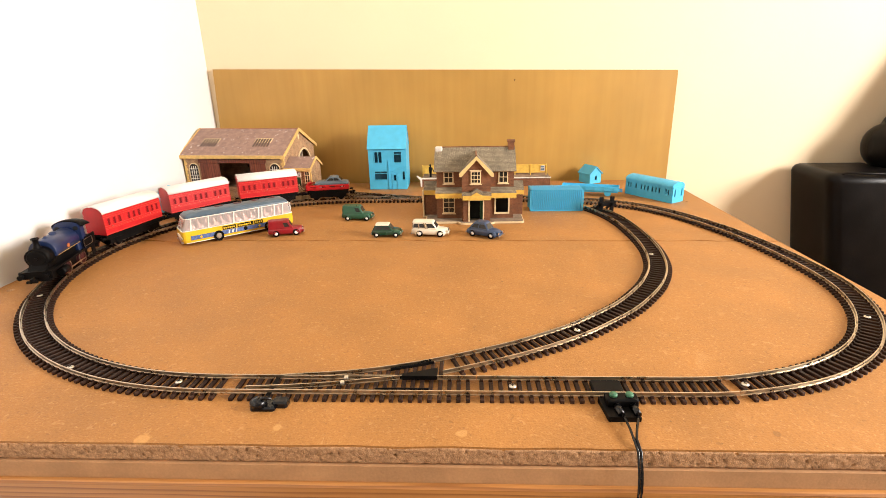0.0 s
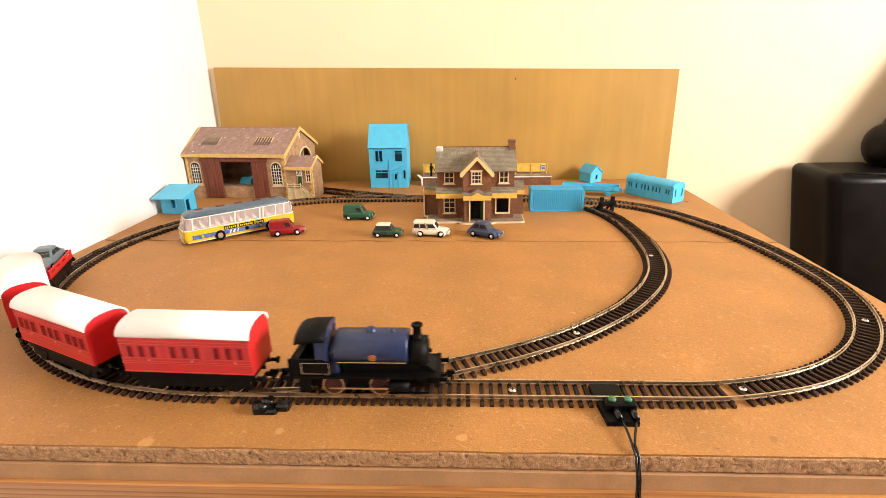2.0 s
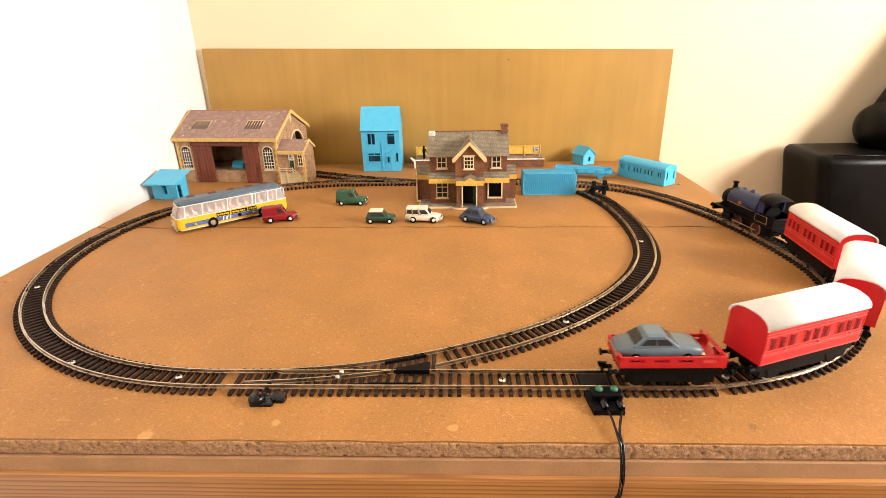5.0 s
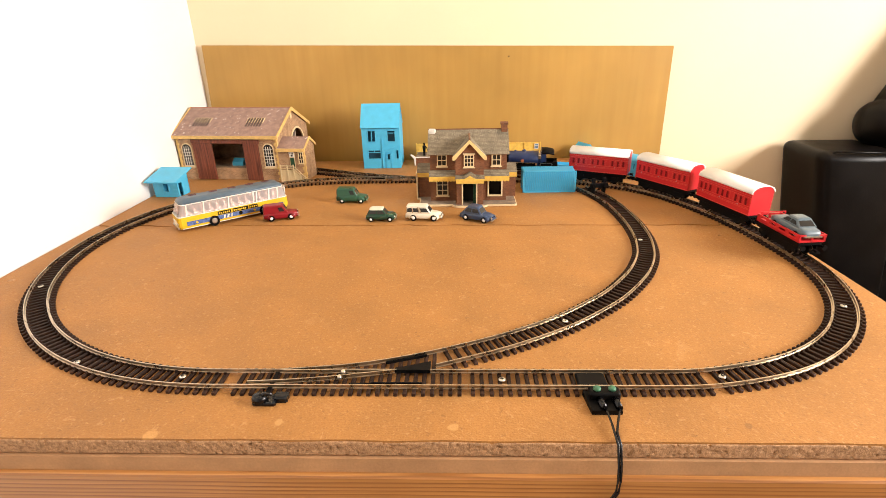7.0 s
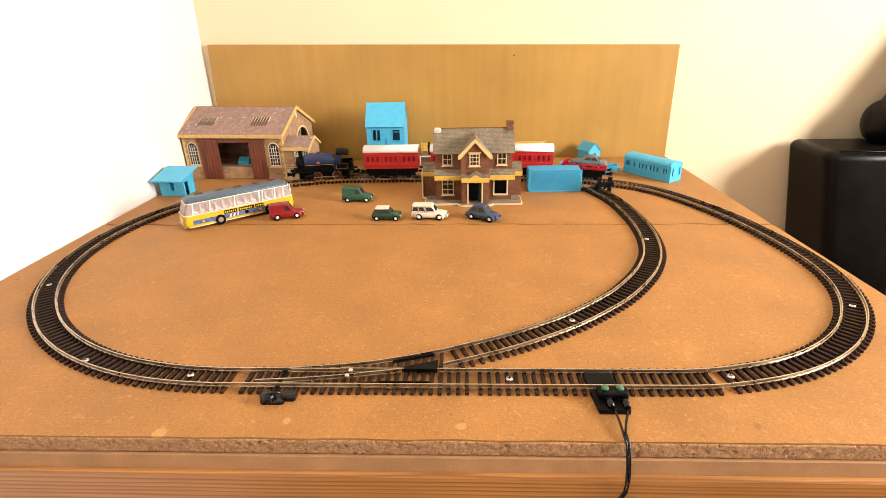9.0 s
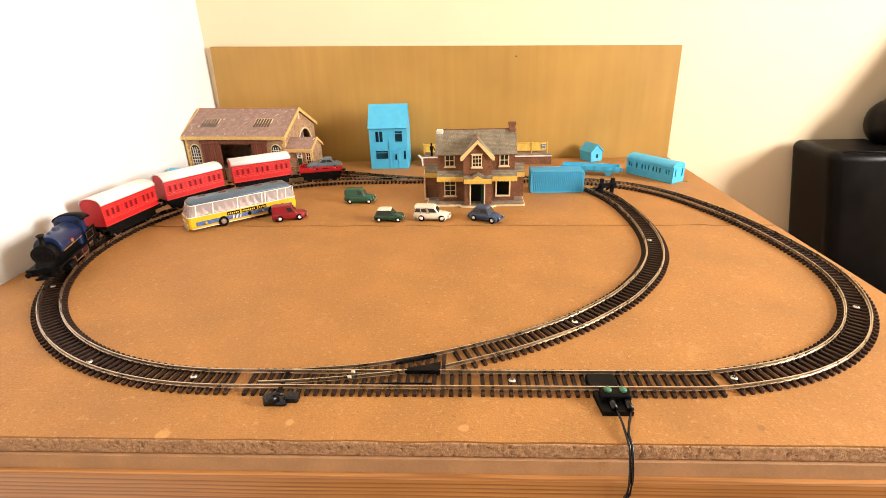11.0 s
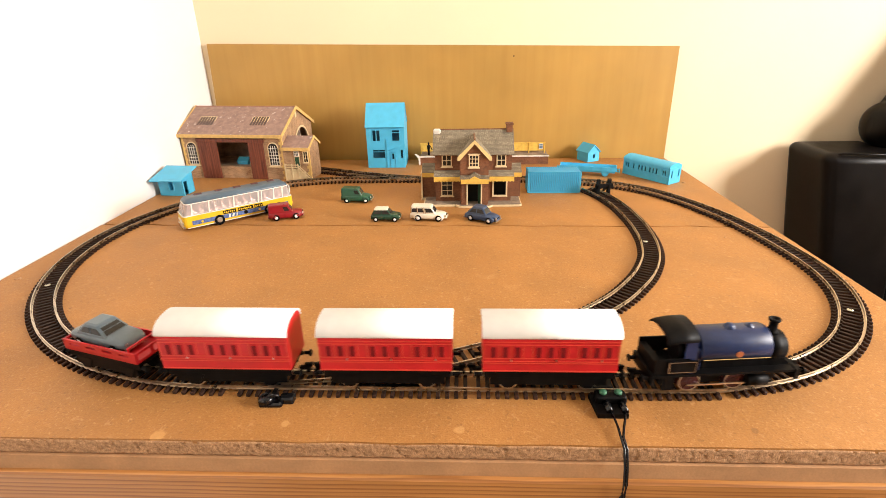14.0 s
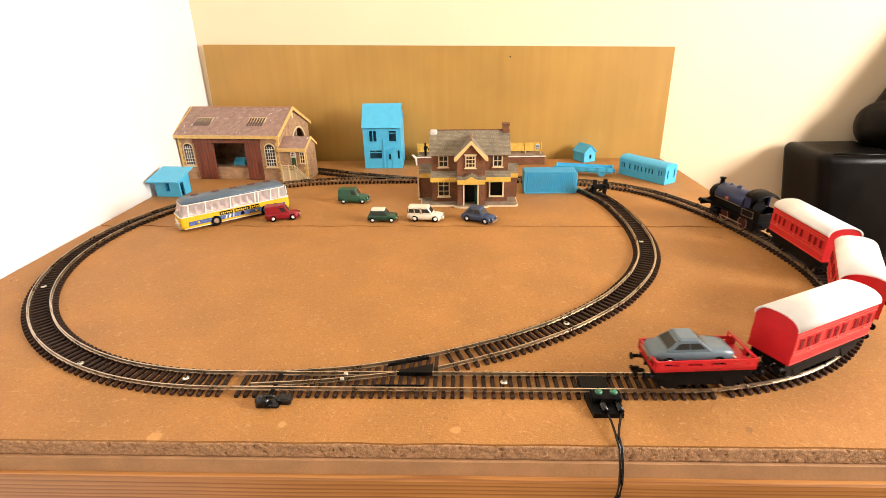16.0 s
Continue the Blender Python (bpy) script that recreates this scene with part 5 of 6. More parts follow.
def cyan_coach():
    c = thing("printed_coach", "bright cyan 3D-printed railway coach body standing on the board", "model coach", m=pose(0.4819, 0.4934, 0, 0, 0, 124.5))
    L, W, H = 0.0870, 0.0285, 0.0255
    xs = [0.005, 0.0092, 0.021, 0.0272, 0.0335, 0.042, 0.0485, 0.0545, 0.065, 0.0755, 0.0800]
    holes = [(x, x + 0.0026, 0.0125, 0.0205) for x in xs]
    part("side_wall", wall(0, L, 0, H, -0.0012, 0.0006, holes), CYAN, c).matrix_basis = pose(0, 0, 0)
    part("side_wall", wall(0, L, 0, H, -W - 0.0006, -W + 0.0012), CYAN, c)
    e = wall(-W, 0, 0, H, 0, 0.0016, [(-W + 0.0045, -W + 0.0072, 0.0095, 0.0215), (-0.0072, -0.0045, 0.0095, 0.0215)])
    part("end_wall", e, CYAN, c, m=pose(0.0, 0, 0, 0, 0, 90))
    part("end_wall", wall(-W, 0, 0, H, 0, 0.0016), CYAN, c, m=pose(L, 0, 0, 0, 0, 90))
    part("floor", Shape().box(0.001, L - 0.001, -W, -0.001, 0, 0.0015), CYAN, c)
    # dark filler block that paints the coach interior as shaded
    part("core", Shape().box(0.006, L - 0.006, -W + 0.006, -0.006, 0.0015, H - 0.001), CYANDARK, c)
    for sg in (0, 1):
        part("moulding", Shape().box(0, L, 0.0004, 0.0012, 0.0105, 0.0112).box(0, L, 0.0004, 0.0012, 0.0225, 0.0232), CYAN, c) if sg == 0 else None
    pts = [(-W / 2 + (W / 2 + 0.0012) * math.cos(math.radians(a)), H - 0.0002 + 0.0070 * math.sin(math.radians(a))) for a in range(0, 181, 15)]
    part("roof", Shape().prism(pts, "x", -0.0008, L + 0.0008), CYAN, c)
    for k in range(8):
        x = 0.006 + k * 0.0107
        for y in (-W * 0.30, -W * 0.70):
            part("roof_vent", Shape().lathe([(0.0014, 0), (0.0015, 0.0006), (0.0009, 0.0012), (0.0, 0.0013)], 10, tf=pose(x, y, H + 0.0054)), CYAN, c)
    return c


def cyan_hut():
    h = thing("platelayers_hut", "bright cyan 3D-printed lineside hut with sloping flat roof", "model hut", m=pose(-0.3132, 0.4523, 0, 0, 0, -5.0))
    W, D, H = 0.0405, 0.0270, 0.0275
    part("front_wall", wall(0, W, 0, H, 0, 0.0016, [(0.0165, 0.0250, 0.0085, 0.0235)]), CYAN, h)
    part("window_frame", wall(0.0155, 0.0260, 0.0075, 0.0245, -0.0006, 0.0002, [(0.0170, 0.0245, 0.0090, 0.0230)]), CYAN, h)
    part("side_wall", wall(0, D, 0, H, 0, 0.0016, [(0.0015, 0.0100, 0.0, 0.0215)]), CYAN, h, m=pose(W, 0.0017, 0, 0, 0, 90))
    part("side_wall", wall(0, D, 0, H, 0, 0.0016), CYAN, h, m=pose(0.0016, 0.0017, 0, 0, 0, 90))
    for x in (0.0, W - 0.0016):
        part("side_gable", Shape().prism([(0.0017, H), (D, H), (D, H + 0.0072)], "x", x, x + 0.0016), CYAN, h)
    part("back_wall", wall(0, W, 0, H + 0.0074, D, D + 0.0016), CYAN, h)
    # hut floor coloured as if in shade
    part("floor", Shape().box(0.002, W - 0.002, 0.002, D, 0, 0.001), CYANDARK, h)
    part("siding_boards", Shape().box(0, W, -0.0003, 0.0, 0.006, 0.0063).box(0, 0.0155, -0.0003, 0, 0.0125, 0.0128).box(0.026, W, -0.0003, 0, 0.0125, 0.0128).box(0, 0.0155, -0.0003, 0, 0.019, 0.0193).box(0.026, W, -0.0003, 0, 0.019, 0.0193), CYAN, h)
    part("roof", Shape().prism([(-0.0130, H - 0.0020), (D + 0.0080, H + 0.0098), (D + 0.0080, H + 0.0116), (-0.0130, H - 0.0002)], "x", -0.0045, W + 0.0065), CYAN, h)
    return h


def cyan_shed():
    h = thing("gabled_hut", "small cyan 3D-printed gabled hut with square window", "model hut", m=pose(0.3900, 0.6400, 0, 0, 0, 28))
    W, D, EZ, RZ = 0.0262, 0.0300, 0.0185, 0.0300
    part("front_wall", wall(0, W, 0, EZ, 0, 0.0015, [(0.0120, 0.0165, 0.0060, 0.0135)]), CYAN, h)
    for y in (0.0, D - 0.0015):
        part("gable", Shape().prism([(0, EZ), (W, EZ), (W / 2, RZ)], "y", y, y + 0.0015), CYAN, h)
    part("back_wall", wall(0, W, 0, EZ, D - 0.0015, D), CYAN, h)
    for x in (0, W - 0.0015):
        part("side_wall", Shape().box(x, x + 0.0015, 0.0016, D - 0.0016, 0, EZ), CYAN, h)
    # dark filler block, interior shade given by its colour
    part("core", Shape().box(0.003, W - 0.003, 0.006, D - 0.003, 0, EZ), CYANDARK, h)
    for sg, x in ((-1, 0.0), (1, W)):
        part("roof", Shape().prism([(x + sg * 0.0022, EZ - 0.0022), (W / 2, RZ), (W / 2, RZ + 0.0016), (x + sg * 0.0022, EZ - 0.0006)], "y", -0.0018, D + 0.0018), CYAN, h)
    return h


def cyan_wagon():
    c = thing("printed_wagon", "bright cyan 3D-printed low-sided open wagon", "model wagon", m=pose(0.3237, 0.5600, 0, 0, 0, -15.5))
    L, W, z0, zt = 0.0930, 0.0210, 0.0095, 0.0165
    part("deck", Shape().box(0, L, 0, W, z0, z0 + 0.002), CYAN, c)
    for y in (0, W - 0.0012):
        part("side_board", Shape().box(0, L, y, y + 0.0012, z0 + 0.002, zt), CYAN, c)
    for x in (0, L - 0.0012):
        part("end_board", Shape().box(x, x + 0.0012, 0.0012, W - 0.0012, z0 + 0.002, zt), CYAN, c)
    for k in range(6):
        x = 0.008 + k * 0.0154
        part("stanchion", Shape().box(x - 0.0006, x + 0.0006, -0.0008, 0.0, z0, zt), CYAN, c)
    part("solebar", Shape().box(0.002, L - 0.002, 0.002, 0.0035, z0 - 0.003, z0).box(0.002, L - 0.002, W - 0.0035, W - 0.002, z0 - 0.003, z0), CYAN, c)
    for x in (0.018, 0.075):
        w = part("wheelset", Shape().cyl((x, 0.0035, 0.0060), (x, 0.0055, 0.0060), 0.0060, n=20).cyl((x, W - 0.0055, 0.006), (x, W - 0.0035, 0.006), 0.0060, n=20).cyl((x, 0.004, 0.006), (x, W - 0.004, 0.006), 0.001, n=8), CYAN, c)
        part("axle_guard", Shape().prism([(x - 0.006, z0 - 0.002), (x + 0.006, z0 - 0.002), (x + 0.002, 0.0035), (x - 0.002, 0.0035)], "y", 0.0015, 0.0028), CYAN, c)
    for x, sg in ((0, -1), (L, 1)):
        for y in (0.004, W - 0.004):
            part("buffer", Shape().cyl((x, y, z0), (x + sg * 0.004, y, z0), 0.0012, n=10).cyl((x + sg * 0.004, y, z0), (x + sg * 0.005, y, z0), 0.0024, n=12), CYAN, c)
    return c


def platform():
    p = thing("station_platform", "brick-faced station platform with pale edge and yellow fence", "model platform")
    x0, x1, y0, y1, zt = 0.0800, 0.3170, 0.6300, 0.6730, 0.0160
    part("brick_face", Shape().box(x0 + 0.001, x1 - 0.001, y0 + 0.001, y1 - 0.001, 0, zt - 0.0014), BRICK, p)
    part("surface", Shape().box(x0 + 0.001, x1 - 0.001, y0 + 0.001, y1, zt - 0.0013, zt), PLATFORM, p)
    part("edge", Shape().box(x0, x1, y0 - 0.0012, y0 + 0.0010, zt - 0.0015, zt + 0.0003), PLASTER, p, "chipped white platform edge")
    part("end_ramp", Shape().prism([(x0 - 0.0090, zt + 0.0040), (x0 - 0.0065, zt + 0.0050), (x0 + 0.001, zt - 0.0005), (x0 + 0.001, 0.0005), (x0 - 0.0015, 0.0005), (x0 - 0.0025, zt - 0.0030)], "y", y0 - 0.001, y0 + 0.0015), PLASTER, p, "torn white card end")
    f = part("fence", Shape().box(x0 + 0.001, 0.3105, 0.6545, 0.6555, zt + 0.0052, zt + 0.0180), YELLOWTRIM, p, "yellow boarded platform fence")
    part("top_rail", Shape().box(x0, 0.3115, 0.6538, 0.6562, zt + 0.0180, zt + 0.0192), YELLOWTRIM, f)
    part("bottom_rail", Shape().box(x0, 0.3115, 0.6538, 0.6562, zt + 0.0040, zt + 0.0054), YELLOWTRIM, f)
    post = Shape().box(-0.0008, 0.0008, 0.6532, 0.6568, zt, zt + 0.0200).mesh("post")
    for k in range(9):
        part("post", post, YELLOWTRIM, f, m=pose(x0 + 0.001 + k * 0.02883, 0, 0))
    b = part("notice_board", Shape().box(0.3010, 0.3085, 0.6528, 0.6536, zt + 0.0075, zt + 0.0170), PLASTER, f)
    for k in range(3):
        part("notice", Shape().box(0.3018, 0.3077, 0.6524, 0.6528, zt + 0.0085 + k * 0.0028, zt + 0.0103 + k * 0.0028), mat("notice_blue", (0.08, 0.14, 0.20)), b)
    return p


def figure():
    s = Shape().lathe([(0.0, 0.0), (0.0022, 0.0), (0.0020, 0.0050), (0.0024, 0.0100), (0.0031, 0.0140), (0.0032, 0.0175), (0.0012, 0.0192), (0.0018, 0.0205), (0.0019, 0.0222), (0.0010, 0.0235), (0.0, 0.0238)], 12)
    s.tube([(0.0028, 0, 0.017), (0.0052, -0.0008, 0.0130), (0.0062, -0.001, 0.0100)], 0.0009)
    tagged(part("figurine", s, BLACK, m=pose(0.0962, 0.6420, 0.0161)), "tiny dark plastic figurine standing on the platform", "figurine")


def buffer_stop():
    m = pose(0.3672, 0.4370, 0.0, 0, 0, 13)
    b = thing("buffer_stop", "black plastic buffer stop at the end of the siding", "buffer stop", m=m)
    part("beam", Shape().box(-0.0135, 0.0135, -0.0030, 0.0012, 0.0125, 0.0190, b=0.0006), BLACK, b)
    for x in (-0.0085, 0.0085):
        part("post", Shape().box(x - 0.0022, x + 0.0022, -0.0016, 0.0030, 0.0025, 0.0255), BLACK, b)
        part("stay", Shape().prism([(0.0015, 0.0165), (0.0035, 0.0165), (0.0170, 0.0030), (0.0140, 0.0030)], "x", x - 0.0018, x + 0.0018), BLACK, b)
        part("buffer_head", Shape().cyl((x, -0.002, 0.0155), (x, -0.0055, 0.0155), 0.0014, n=10).cyl((x, -0.0055, 0.0155), (x, -0.0063, 0.0155), 0.0028, n=14), BLACK, b)
    return b


def tyre_pair(parent, x, half, r, hub_mat, width=0.0034):
    for sg in (-1, 1):
        y = sg * (half - width / 2 + 0.0003)
        w = part("wheel", Shape().cyl((x, y - width / 2, r), (x, y + width / 2, r), r, n=20), BLACK, parent)
        part("hub", Shape().cyl((x, y + sg * width / 2, r), (x, y + sg * (width / 2 + 0.0004), r), r * 0.54, r * 0.38, n=14), hub_mat, w, "bright wheel hub")


def rounded(x, hw, z0, z1, k=0.35):
    """A body cross-section with soft shoulders."""
    h = z1 - z0
    pts = [(1.0, 0.30), (1.0, 0.62), (0.95, 0.82), (0.80, 0.95), (0.5, 1.0)]
    right = [(x, hw * a, z0 + h * b) for a, b in pts]
    return [(x, hw * 0.90, z0)] + right + [(x, -p[1], p[2]) for p in reversed(right)] + [(x, -hw * 0.90, z0)]


def car(label, m, L, W, H, body, sections, belt, roof, windows, roof_mat=None, wheel=(0.0042, 0.28), wings=False, trim=None, group="toy cars on the board"):
    c = thing("toy_car", label, "toy car", group, m=m)
    z0, hw = 0.0026, W / 2
    part("body", Shape().loft([rounded(x * L, hw * a, z0 + (0.0012 if abs(x) > 0.47 else 0), z * H) for x, a, z in sections], smooth=True), body, c)
    if wings:
        for wx in (0.30, -0.30):
            for sg in (-1, 1):
                n, rings = 10, []
                for k in range(9):
                    t = -1 + k / 4
                    rr = math.sqrt(max(0.02, 1 - t * t))
                    rings.append([(wx * L + t * 0.125 * L, sg * (hw * 0.76) + 0.0030 * rr * math.cos(6.28318 * i / n), 0.0050 + 0.0052 * H / 0.02 * rr * math.sin(6.28318 * i / n) * 0.9) for i in range(n)])
                part("wing", Shape().loft(rings, smooth=True), body, c)
    # cabin: a belt ring and a roof ring
    bz, bw, rw = max(z for _, _, z in sections) * H - 0.0006, hw * 0.90, hw * 0.74
    b0, b1, r0, r1 = belt[0] * L, belt[1] * L, roof[0] * L, roof[1] * L
    def ring(x0, x1, w, z, e):
        return [(x0, -w + e, z), (x0 + e, -w, z), (x1 - e, -w, z), (x1, -w + e, z), (x1, w - e, z), (x1 - e, w, z), (x0 + e, w, z), (x0, w - e, z)]
    zr = H - 0.0014
    part("cabin", Shape().loft([ring(b0, b1, bw, bz - 0.001, 0.001), ring(b0, b1, bw, bz, 0.001), ring(b0 * 0.45 + r0 * 0.55, b1 * 0.5 + r1 * 0.5, bw * 0.42 + rw * 0.58, bz * 0.45 + zr * 0.55, 0.0012), ring(r0, r1, rw, zr, 0.0014)]), body, c)
    part("roof", Shape().loft([ring(r0 - 0.0002, r1 + 0.0002, rw + 0.0002, zr - 0.0004, 0.0012), ring(r0, r1, rw * 0.97, zr + 0.0006, 0.0014), ring(r0 + 0.0015, r1 - 0.0015, rw * 0.75, H, 0.0014)]), roof_mat or body, c)
    f = lambda u, v: ((b0 + u * (b1 - b0)) * (1 - v) + (r0 + u * (r1 - r0)) * v, bw * (1 - v) + rw * v, bz * (1 - v) + zr * v)
    for u0, u1 in windows:
        for sg in (-1, 1):
            q = [f(u0, 0.20), f(u1, 0.20), f(u1 - (0.03 if u1 > 0.9 else 0), 0.80), f(u0 + (0.03 if u0 < 0.13 else 0), 0.80)]
            part("side_window", Shape().loft([[(x, sg * (y - 0.0004), z) for x, y, z in q], [(x, sg * (y + 0.0003), z) for x, y, z in q]]), GLASS, c)
    for bx, rx, sg in ((b1, r1, 1), (b0, r0, -1)):
        g = lambda v, s: (bx * (1 - v) + rx * v + sg * s, bz * (1 - v) + zr * v)
        part("windscreen" if sg > 0 else "rear_window", Shape().loft([[(g(0.15, s)[0], -bw * 0.80, g(0.15, s)[1]), (g(0.15, s)[0], bw * 0.80, g(0.15, s)[1]), (g(0.85, s)[0], rw * 0.82, g(0.85, s)[1]), (g(0.85, s)[0], -rw * 0.82, g(0.85, s)[1])] for s in (-0.0004, 0.0004)]), GLASS, c)
    for sg, x in ((1, L / 2), (-1, -L / 2)):
        part("bumper", Shape().box(min(x - sg * 0.001, x + sg * 0.0008), max(x - sg * 0.001, x + sg * 0.0008), -hw * 0.86, hw * 0.86, 0.0034, 0.0048), STEEL, c)
    for sg in (-1, 1):
        part("headlight", Shape().cyl((L * 0.470, sg * hw * 0.62, H * 0.36), (L * 0.488, sg * hw * 0.62, H * 0.36), 0.0015, n=12), STEEL, c)
    part("grille", Shape().box(L * 0.475, L * 0.492, -hw * 0.36, hw * 0.36, 0.0055, H * 0.40), BLACK, c)
    for x in (-wheel[1] * L, wheel[1] * L):
        tyre_pair(c, x, hw, wheel[0], WHITE)
    if trim:
        bars = Shape()
        for u in (0.02, 0.28, 0.54, 0.62):
            for sg in (-1, 1):
                a, b = f(u, 0.02), f(u, 0.95)
                bars.tube([(a[0], sg * (a[1] + 0.0003), a[2]), (b[0], sg * (b[1] + 0.0003), b[2])], 0.0004, 5)
        part("wood_trim", bars, trim, c, "thin wooden frame strips")
    return c


CARGREEN = mat("van_green", (0.018, 0.085, 0.045), 0.3, var=0.06)
MINIGREEN = mat("dark_green_paint", (0.015, 0.055, 0.030), 0.25, var=0.06)
CARCREAM = mat("cream_paint", (0.74, 0.68, 0.54), 0.3, var=0.03)
CARBLUE = mat("grey_blue_paint", (0.036, 0.062, 0.125), 0.3, var=0.06)
CARRED = mat("dark_red_paint", (0.24, 0.008, 0.014), 0.3, var=0.06)
CARGREY = mat("blue_grey_paint", (0.12, 0.165, 0.195), 0.32, var=0.06)
TRIMWOOD = mat("ash_wood_trim", (0.32, 0.19, 0.08), 0.6)
MINOR = [(-0.5, 0.62, 0.34), (-0.47, 0.84, 0.44), (-0.36, 0.95, 0.53), (-0.1, 1.0, 0.56), (0.12, 1.0, 0.56), (0.2, 0.92, 0.56), (0.34, 0.74, 0.54), (0.45, 0.62, 0.48), (0.5, 0.50, 0.34)]
VAN = [(-0.5, 0.86, 0.48), (-0.48, 0.97, 0.55), (-0.2, 1.0, 0.55), (0.12, 1.0, 0.54), (0.2, 0.92, 0.53), (0.34, 0.76, 0.51), (0.45, 0.66, 0.46), (0.5, 0.54, 0.32)]
MINI = [(-0.5, 0.80, 0.42), (-0.47, 0.95, 0.54), (-0.2, 1.0, 0.57), (0.2, 1.0, 0.57), (0.40, 0.95, 0.54), (0.47, 0.86, 0.48), (0.5, 0.76, 0.36)]
SALOON = [(-0.5, 0.62, 0.36), (-0.48, 0.80, 0.48), (-0.43, 0.91, 0.55), (-0.3, 0.98, 0.60), (0.0, 1.0, 0.62), (0.20, 0.98, 0.62), (0.34, 0.95, 0.60), (0.43, 0.90, 0.55), (0.48, 0.80, 0.47), (0.5, 0.66, 0.36)]


def by_wheels(ax, ay, bx, by, half):
    """A car's pose from its two near-side wheels."""
    a = math.atan2(by - ay, bx - ax)
    cx, cy = (ax + bx) / 2 - math.sin(a) * half, (ay + by) / 2 + math.cos(a) * half - 0.003
    return pose(cx, cy, 0, 0, 0, math.degrees(a))


def bus():
    b = thing("toy_coach_bus", "yellow and white toy touring coach with blue-grey roof", "toy bus", m=pose(-0.1928, 0.2955, 0, 0, 0, 39.65) @ Matrix.Diagonal((1, 1, 1.07, 1)))
    YEL, BLU = mat("bus_yellow", (0.72, 0.47, 0.02), 0.3, var=0.04), mat("bus_blue", (0.09, 0.15, 0.36), 0.35, var=0.2, scale=300)
    ROOF = mat("bus_roof_blue_grey", (0.075, 0.115, 0.155), 0.35, var=0.06)
    SEAT = mat("pink_beige_seat", (0.62, 0.36, 0.29), 0.6, var=0.1, scale=200)
    PANE = mat("bus_pane_clear_plastic", (0.95, 0.92, 0.90), 0.06, var=0.01, bump=0)
    PANE.node_tree.nodes["Principled BSDF"].inputs["Transmission Weight"].default_value = 0.72
    PANE.node_tree.nodes["Principled BSDF"].inputs["IOR"].default_value = 1.12
    L, W = 0.1450, 0.0330
    def ring(z, e, lean0=0.0, lean1=0.0, c=0.004):
        x0, x1 = lean0, L - lean1
        return [(x0, e + c, z), (x0 + c * 0.4, e + c * 0.3, z), (x0 + c, e, z), (x1 - c, e, z), (x1 - c * 0.4, e + c * 0.3, z), (x1, e + c, z), (x1, W - e - c, z), (x1 - c * 0.4, W - e - c * 0.3, z), (x1 - c, W - e, z), (x0 + c, W - e, z), (x0 + c * 0.4, W - e - c * 0.3, z), (x0, W - e - c, z)]
    part("lower_body", Shape().loft([ring(0.0035, 0.0012, 0.001, 0.001), ring(0.0070, 0.0, 0.0, 0.0), ring(0.0178, 0.0, 0.0005, 0.0005)], smooth=False), YEL, b)
    part("waist_band", Shape().loft([ring(0.0178, -0.0002, 0.0003, 0.0003), ring(0.0186, -0.0002, 0.0006, 0.0006)]), PLASTER, b)
    part("glasshouse", Shape().loft([ring(0.0186, 0.0006, 0.0012, 0.0012), ring(0.0325, 0.0022, 0.0065, 0.0045)], smooth=False), PANE, b, "clear windows with pale seats behind").visible_shadow = False
    part("cabin_floor", Shape().box(0.006, L - 0.006, 0.003, W - 0.003, 0.0187, 0.0194), SEAT, b)
    bench = Shape().prism([(0, 0.0194), (0.0052, 0.0194), (0.0052, 0.0222), (0.0022, 0.0226), (0.0008, 0.0282), (-0.0006, 0.0282)], "y", 0.0, 0.0115).mesh("seat")
    for k in range(13):
        for y in (0.0032, W - 0.0147):
            part("seat", bench, SEAT, b, m=pose(0.0125 + k * 0.0094, y, 0))

    part("roof", Shape().loft([ring(0.0320, 0.0018, 0.0060, 0.0040), ring(0.0345, 0.0024, 0.0072, 0.0050), ring(0.0368, 0.0050, 0.0100, 0.0080), ring(0.0380, 0.0095, 0.0150, 0.0130)], smooth=True), ROOF, b, "blue-grey roof with red hatches")
    for x in (0.022, 0.048, 0.072, 0.096, 0.118):
        part("roof_hatch", Shape().box(x, x + 0.0095, 0.0170, 0.0232, 0.0374, 0.0385), mat("hatch_red", (0.11, 0.03, 0.03)), b)
    part("cant_rail", Shape().loft([ring(0.0316, 0.0016, 0.0056, 0.0038), ring(0.0326, 0.0017, 0.0060, 0.0040)]), PLASTER, b, "thin white rail under the roof")
    for x in (0.0115, 0.0325, 0.0640, 0.0965, 0.1010, 0.1180, 0.1300):
        for y, e in ((0.0006, 0.0016), (W - 0.0006, -0.0016)):
            t = 0.0008
            part("pillar", Shape().loft([[(x - t, y - 0.0004, 0.0186), (x + t, y - 0.0004, 0.0186), (x + t, y + 0.0004, 0.0186), (x - t, y + 0.0004, 0.0186)], [(x - t + 0.0022, y + e - 0.0004, 0.0325), (x + t + 0.0022, y + e - 0.0004, 0.0325), (x + t + 0.0022, y + e + 0.0004, 0.0325), (x - t + 0.0022, y + e + 0.0004, 0.0325)]]), PLASTER, b)
    part("side_stripe", Shape().box(0.0100, 0.1370, -0.0006, 0.0003, 0.0068, 0.0118), BLU, b, "blue painted side stripe")
    part("skirt_band", Shape().box(0.004, 0.141, -0.0002, 0.0016, 0.0034, 0.0040), PLASTER, b)
